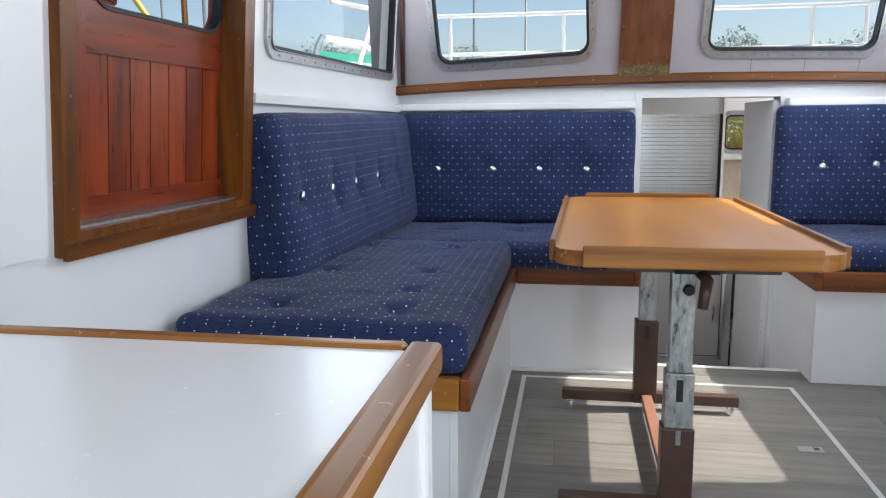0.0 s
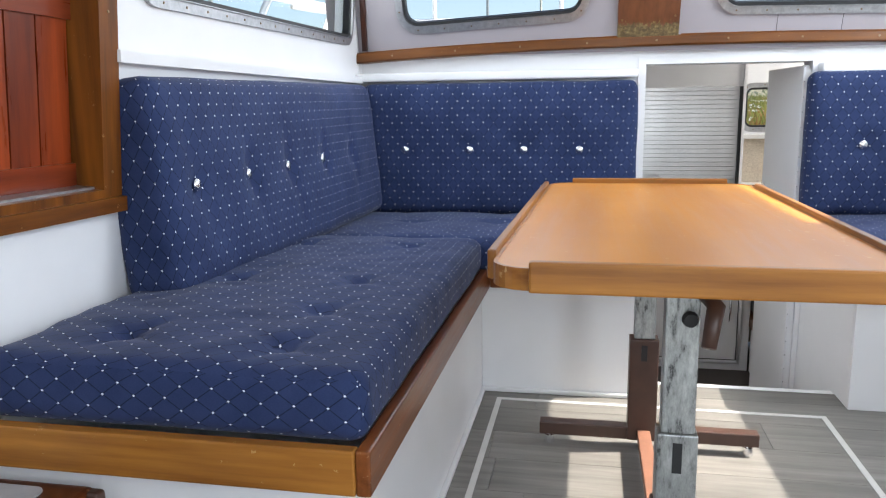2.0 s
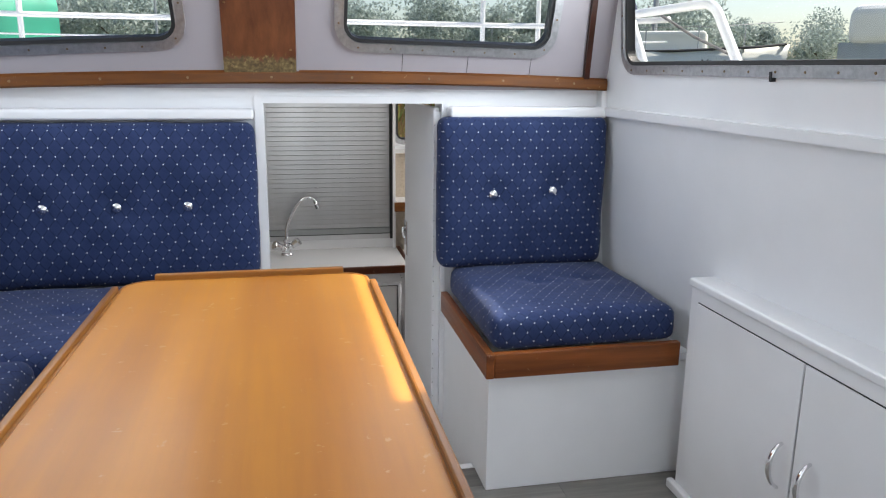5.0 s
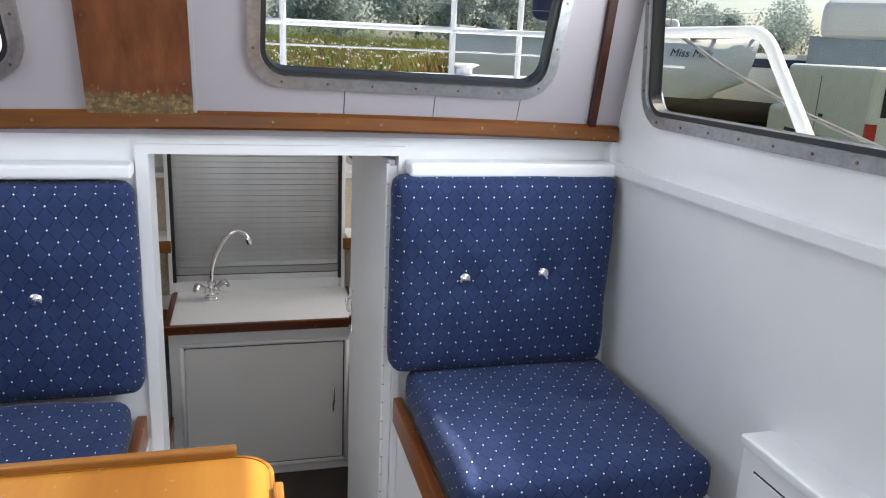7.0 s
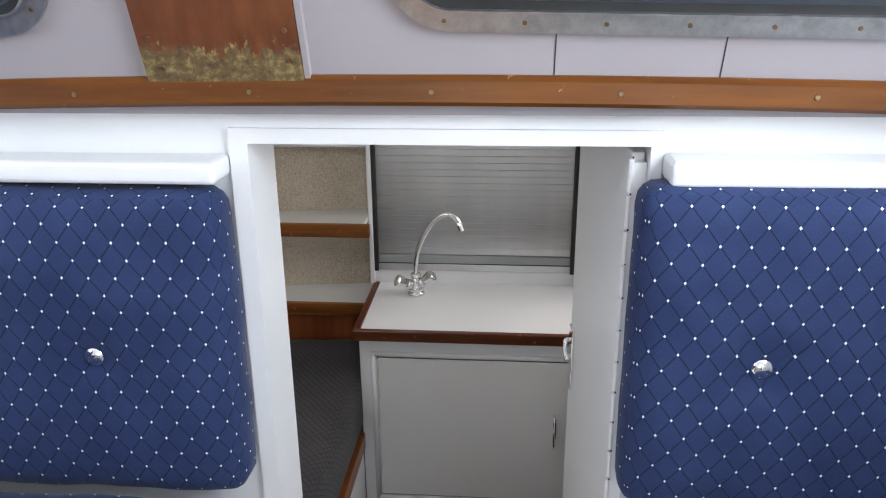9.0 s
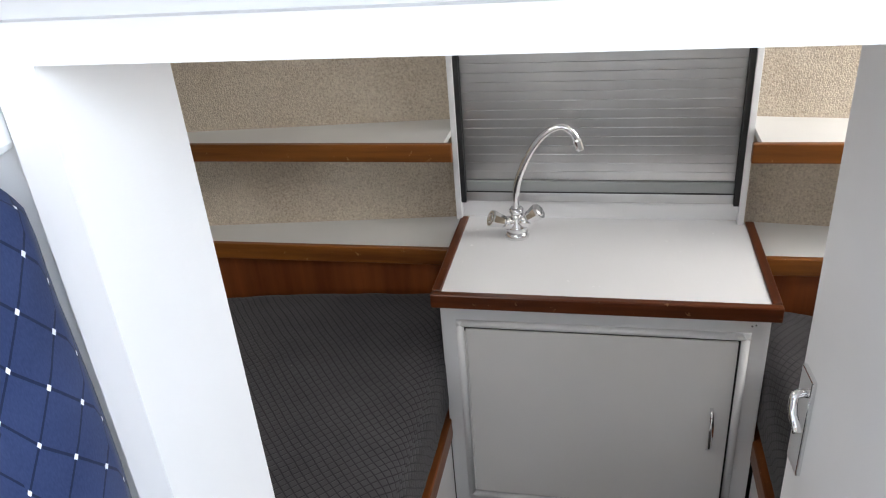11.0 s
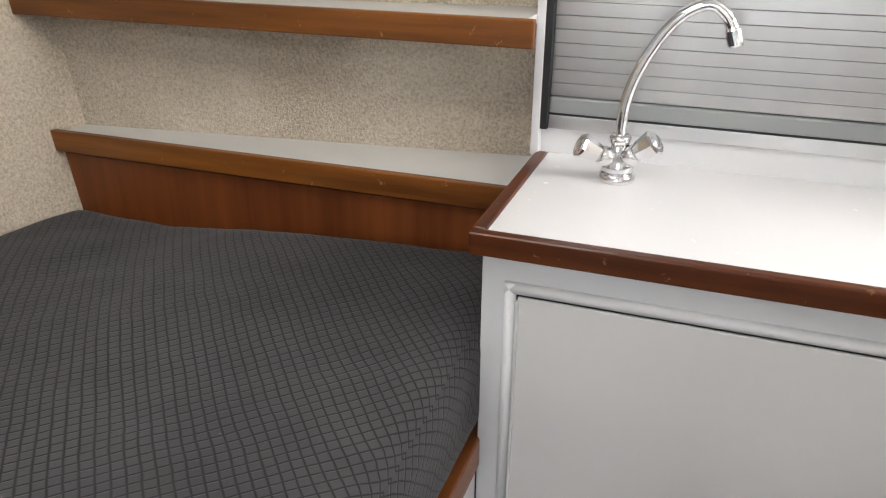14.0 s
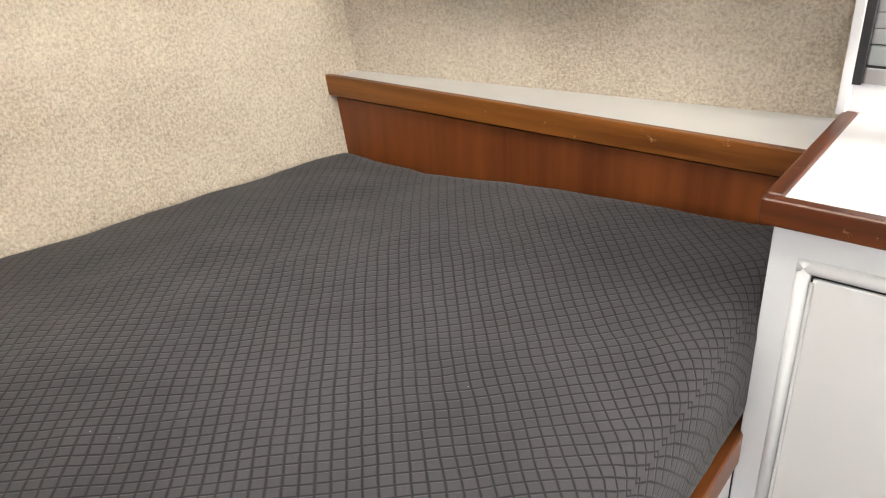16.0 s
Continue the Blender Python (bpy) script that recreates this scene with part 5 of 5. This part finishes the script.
GM = Matrix.Translation((-8.6, 18.2, 0.0)) @ Matrix.Rotation(radians(-66), 4, "Z") @ Matrix.Translation((0, -4.2, 0))
gb = thing("covered_boat", (-8.6, 18.2, GROUND), "laid-up boat under a green tarpaulin", "boat")
part("hull", moved(hull_mesh(9.6, 3.2, 2.4, 1.3), GM), HULLW, gb, "ivory hull", True)
part("cradle", moved(box(-0.8, 0.8, 1.9, 2.1, GROUND, -0.6), GM), HULLD, gb)
part("cradle", moved(box(-0.8, 0.8, 6.0, 6.2, GROUND, -0.6), GM), HULLD, gb)
bm = bmesh.new()
rows = []
for i in range(61):
    t = i / 60
    y = -0.3 + 9.0 * t
    half = 1.75 * (1 - max(0.0, (t - 0.55) / 0.45) ** 2.4 * 0.7)
    row = []
    for j in range(23):
        s = -1 + 2 * j / 22
        drop = max(0.0, abs(s) - 0.55) / 0.45
        fold = 0.08 * noise.noise(Vector((y * 1.3, s * 3, 1.0))) + 0.06 * noise.noise(Vector((y * 4, s * 1.5, 3.0))) * (0.3 + drop)
        x = half * (s / 0.55 if abs(s) < 0.55 else math.copysign(1 + 0.06 * drop, s)) + fold
        z = 3.05 + 0.06 * math.sin(t * 9) - 0.25 * t - 0.45 * min(1, abs(s) / 0.55) ** 2 - 1.55 * drop + fold
        row.append(bm.verts.new((x, y, z)))
    rows.append(row)
for a, b in zip(rows, rows[1:]):
    for j in range(22):
        bm.faces.new((a[j], a[j + 1], b[j + 1], b[j]))
part("tarpaulin", moved(bm, GM), TARP, gb, "creased green tarpaulin with stencilled lettering", True)
STENCIL = paint("stencil_paint", (0.015, 0.11, 0.08), 0.7, 0.2, 0.2, 5.0)


def lettering(text, size, m, material, parent, name="lettering", slant=0.0):
    curve = bpy.data.curves.new(name, "FONT")
    curve.body, curve.size, curve.extrude, curve.shear = text, size, 0.003, slant
    tmp = bpy.data.objects.new(name, curve)
    scene.collection.objects.link(tmp)
    me = bpy.data.meshes.new_from_object(tmp.evaluated_get(bpy.context.evaluated_depsgraph_get()))
    bpy.data.objects.remove(tmp)
    bm = bmesh.new()
    bm.from_mesh(me)
    return part(name, moved(bm, m), material, parent)


TARP_SIDE = GM @ Matrix(((0, 0, 1, 1.98), (1, 0, 0, 3.1), (0, 1, 0, 1.75), (0, 0, 0, 1)))
lettering("IPSWICH", 0.27, TARP_SIDE, STENCIL, gb)
for k in range(8):
    part("letter_bar", moved(box(1.96, 1.98, 3.0 + 0.19 * k, 3.12 + 0.19 * k, 2.06, 2.26, 0.004), GM), STENCIL, gb)
YELLOW = paint("yellow_paint", (0.75, 0.45, 0.03), 0.4, 0.1, 0.1, 8.0)
for x, y, top, mat_, r, lab in ((-11.8, 22.5, 12.0, GOLD["z"], 0.11, "varnished wooden mast far off"), (-11.2, 22.6, 12.0, ALU, 0.07, "aluminium yacht mast far off"), (-14.5, 26.0, 12.0, ALU, 0.05, "aluminium yacht mast far off"),
                               (-7.5, 30.0, 12.0, ALU, 0.06, "aluminium yacht mast far off"), (-4.2, 33.0, 12.0, ALU, 0.06, "aluminium yacht mast far off"), (-2.2, 36.0, 12.0, HULLW, 0.06, "white yacht mast far off")):
    tagged(make("mast", tube([(x, y, GROUND), (x, y, top)], [r, r * 0.7], 10), mat_), lab, "mast", "far masts")
tagged(make("leaning_pole", tube([(-6.0, 17.5, GROUND), (-10.1, 17.5, 3.6), (-12.4, 17.5, 6.9)], 0.07, 10), YELLOW), "leaning yellow pole over the covered boat", "pole")

# yachts and van on the starboard side
YM = Matrix.Translation((7.04, 25.1, 0.0)) @ Matrix.Rotation(radians(-122), 4, "Z")
NAVY = paint("navy_canvas", (0.05, 0.06, 0.12), 0.8, 0.2, 0.3, 4.0)
yacht = thing("yacht", (11.0, 22.5, GROUND), "ivory sailing yacht laid up on its keel", "yacht")
painted_hull(yacht, YM, (8.6, 2.9, 2.3, 1.75), 0.45, "ivory hull")
part("rubbing_strake", moved(tube([(1.40, 0.2, 1.80), (1.47, 3.0, 1.74), (1.32, 5.6, 1.78), (0.72, 7.7, 1.9), (0.1, 8.5, 2.0)], 0.035, 8), YM), HULLD, yacht)
part("keel", moved(box(-0.14, 0.14, 2.6, 4.9, GROUND, -0.45, 0.05), YM), HULLD, yacht, "dark keel")
part("coachroof", moved(box(-0.8, 0.8, 3.4, 6.4, 1.7, 2.35, 0.15, 4), YM), HULLW, yacht)
part("spray_cover", moved(box(-0.9, 0.9, 2.3, 4.3, 2.2, 3.3, 0.3, 4), YM), NAVY, yacht, "navy canvas spray cover")
part("guard_wire", moved(tube([(1.25, 0.2, 2.45), (1.35, 4.0, 2.4), (1.0, 6.8, 2.45), (0.1, 8.4, 2.6)], 0.012, 6), YM), ALU, yacht)
for y, x in ((0.3, 1.25), (1.8, 1.35), (3.3, 1.37), (4.8, 1.28), (6.2, 1.1), (7.4, 0.7)):
    part("stanchion", moved(tube([(x, y, 1.75), (x, y, 2.45)], 0.018, 8), YM), ALU, yacht)
for k in range(4):
    part("ladder_rung", moved(box(0.9, 1.3, 0.8, 0.84, 1.9 + 0.25 * k, 1.94 + 0.25 * k), YM), ALU, yacht)
part("wheel", moved(tube([(0.6, 3.0 + 0.55 * math.cos(a), 2.45 + 0.55 * math.sin(a)) for a in [k * math.pi / 14 for k in range(29)]], 0.022, 8), YM), ALU, yacht, "steering wheel")
part("mast", moved(tube([(0, 4.9, 2.2), (0, 4.9, 11)], 0.08, 10), YM), ALU, yacht)
SIDE_NAME = YM @ Matrix(((-0.30, 0, 0.954, 1.18), (0.954, 0, 0.30, 6.25), (0, 1, 0, 1.36), (0, 0, 0, 1)))
lettering("Miss Mills", 0.30, SIDE_NAME, HULLD, yacht, "lettering", 0.3)
yb = thing("yacht", (18.5, 20.0, GROUND), "pale yacht with a navy stripe behind the van", "yacht")
BM2 = Matrix.Translation((13.4, 25.2, 0.0)) @ Matrix.Rotation(radians(-128), 4, "Z")
painted_hull(yb, BM2, (8.5, 2.8, 2.2, 1.55), 0.25, "ivory hull")
part("stripe", moved(box(1.36, 1.43, 0.5, 5.6, 1.15, 1.40, 0.02), BM2), NAVY, yb, "navy stripe")
part("keel", moved(box(-0.14, 0.14, 2.6, 4.9, GROUND, -0.5, 0.05), BM2), HULLD, yb)
cb = thing("covered_boat", (20.0, 19.0, GROUND), "motor boat under a white cover", "boat")
CM = Matrix.Translation((16.2, 20.8, 0.0)) @ Matrix.Rotation(radians(-133), 4, "Z")
part("hull", moved(hull_mesh(8.0, 3.0, 2.6, 1.95, 0.1), CM), paint("weathered_grey_topsides", (0.50, 0.51, 0.48), 0.5, 0.25, 0.2, 1.4), cb, "weathered grey hull", True)
part("cover", moved(box(-1.4, 1.4, 0.2, 7.0, 1.95, 3.05, 0.4, 5), CM), paint("white_canvas", (0.80, 0.80, 0.79), 0.75, 0.08, 0.3, 2.0), cb, "white canvas cover")
part("cradle", moved(box(-0.9, 0.9, 1.6, 1.9, GROUND, -0.4), CM), HULLD, cb)
part("cradle", moved(box(-0.9, 0.9, 5.0, 5.3, GROUND, -0.4), CM), HULLD, cb)
van = thing("van", (14.3, 16.8, bank(16.8, 14.3)), "beige panel van parked in the yard", "van")
VM = Matrix.Translation((14.3, 16.8, bank(16.8, 14.3))) @ Matrix.Rotation(radians(-18), 4, "Z") @ Matrix.Scale(0.92, 4)
VANP = paint("beige_van_paint", (0.72, 0.69, 0.55), 0.35, 0.12, 0.05, 3.0)
part("body", moved(box(-1.0, 1.0, -3.0, 2.0, 0.45, 2.75, 0.16, 4), VM), VANP, van)
part("cab", moved(box(-0.95, 0.95, 1.8, 3.3, 0.45, 1.6, 0.25, 4), VM), VANP, van)
for x, y in ((-0.93, -1.9), (0.93, -1.9), (-0.93, 2.2), (0.93, 2.2)):
    wh = part("wheel", moved(tube([(x - 0.1, y, 0.36), (x + 0.1, y, 0.36)], 0.36, 20), VM), BLACK, van)
    part("hub", moved(tube([(x - 0.105, y, 0.36), (x + 0.105, y, 0.36)], 0.19, 16), VM), ALU, wh)
for sgn in (-1, 1):
    part("side_moulding", moved(box(min(sgn * 1.0, sgn * 1.02), max(sgn * 1.0, sgn * 1.02), -2.7, 1.6, 0.95, 1.05, 0.005), VM), BLACK, van)
    part("door_line", moved(box(min(sgn * 0.998, sgn * 1.006), max(sgn * 0.998, sgn * 1.006), -0.3, -0.27, 0.7, 2.5), VM), BLACK, van)
    part("door_handle", moved(box(min(sgn * 1.0, sgn * 1.03), max(sgn * 1.0, sgn * 1.03), -0.7, -0.5, 1.5, 1.58, 0.008), VM), BLACK, van)
    part("tail_lamp", moved(box(min(sgn * 0.78, sgn * 1.006), max(sgn * 0.78, sgn * 1.006), -3.02, -2.9, 1.1, 1.55, 0.02), VM), paint("red_lens", (0.5, 0.02, 0.02), 0.2, 0.1, 0.0, 4.0), van, "red tail lamp")
part("rear_window", moved(box(-0.75, 0.75, -3.02, -2.98, 1.7, 2.4, 0.01), VM), BLACK, van)

# ---- floor planks, laid last ----
rnd = random.Random(31)
y = -1.5
while y < 3.15:
    w = min(0.182, 3.157 - y)
    x = -1.1 - rnd.uniform(0, 0.7)
    while x < 1.8:
        length = 1.2
        x0, x1 = max(x, -1.1), min(x + length, 1.8)
        if x1 - x0 > 0.03:
            part("plank", box(x0 + 0.0006, x1 - 0.0006, y + 0.0006, y + w - 0.0006, -0.006, 0.0), FLOOR, floor)
        x += length
    y += 0.182
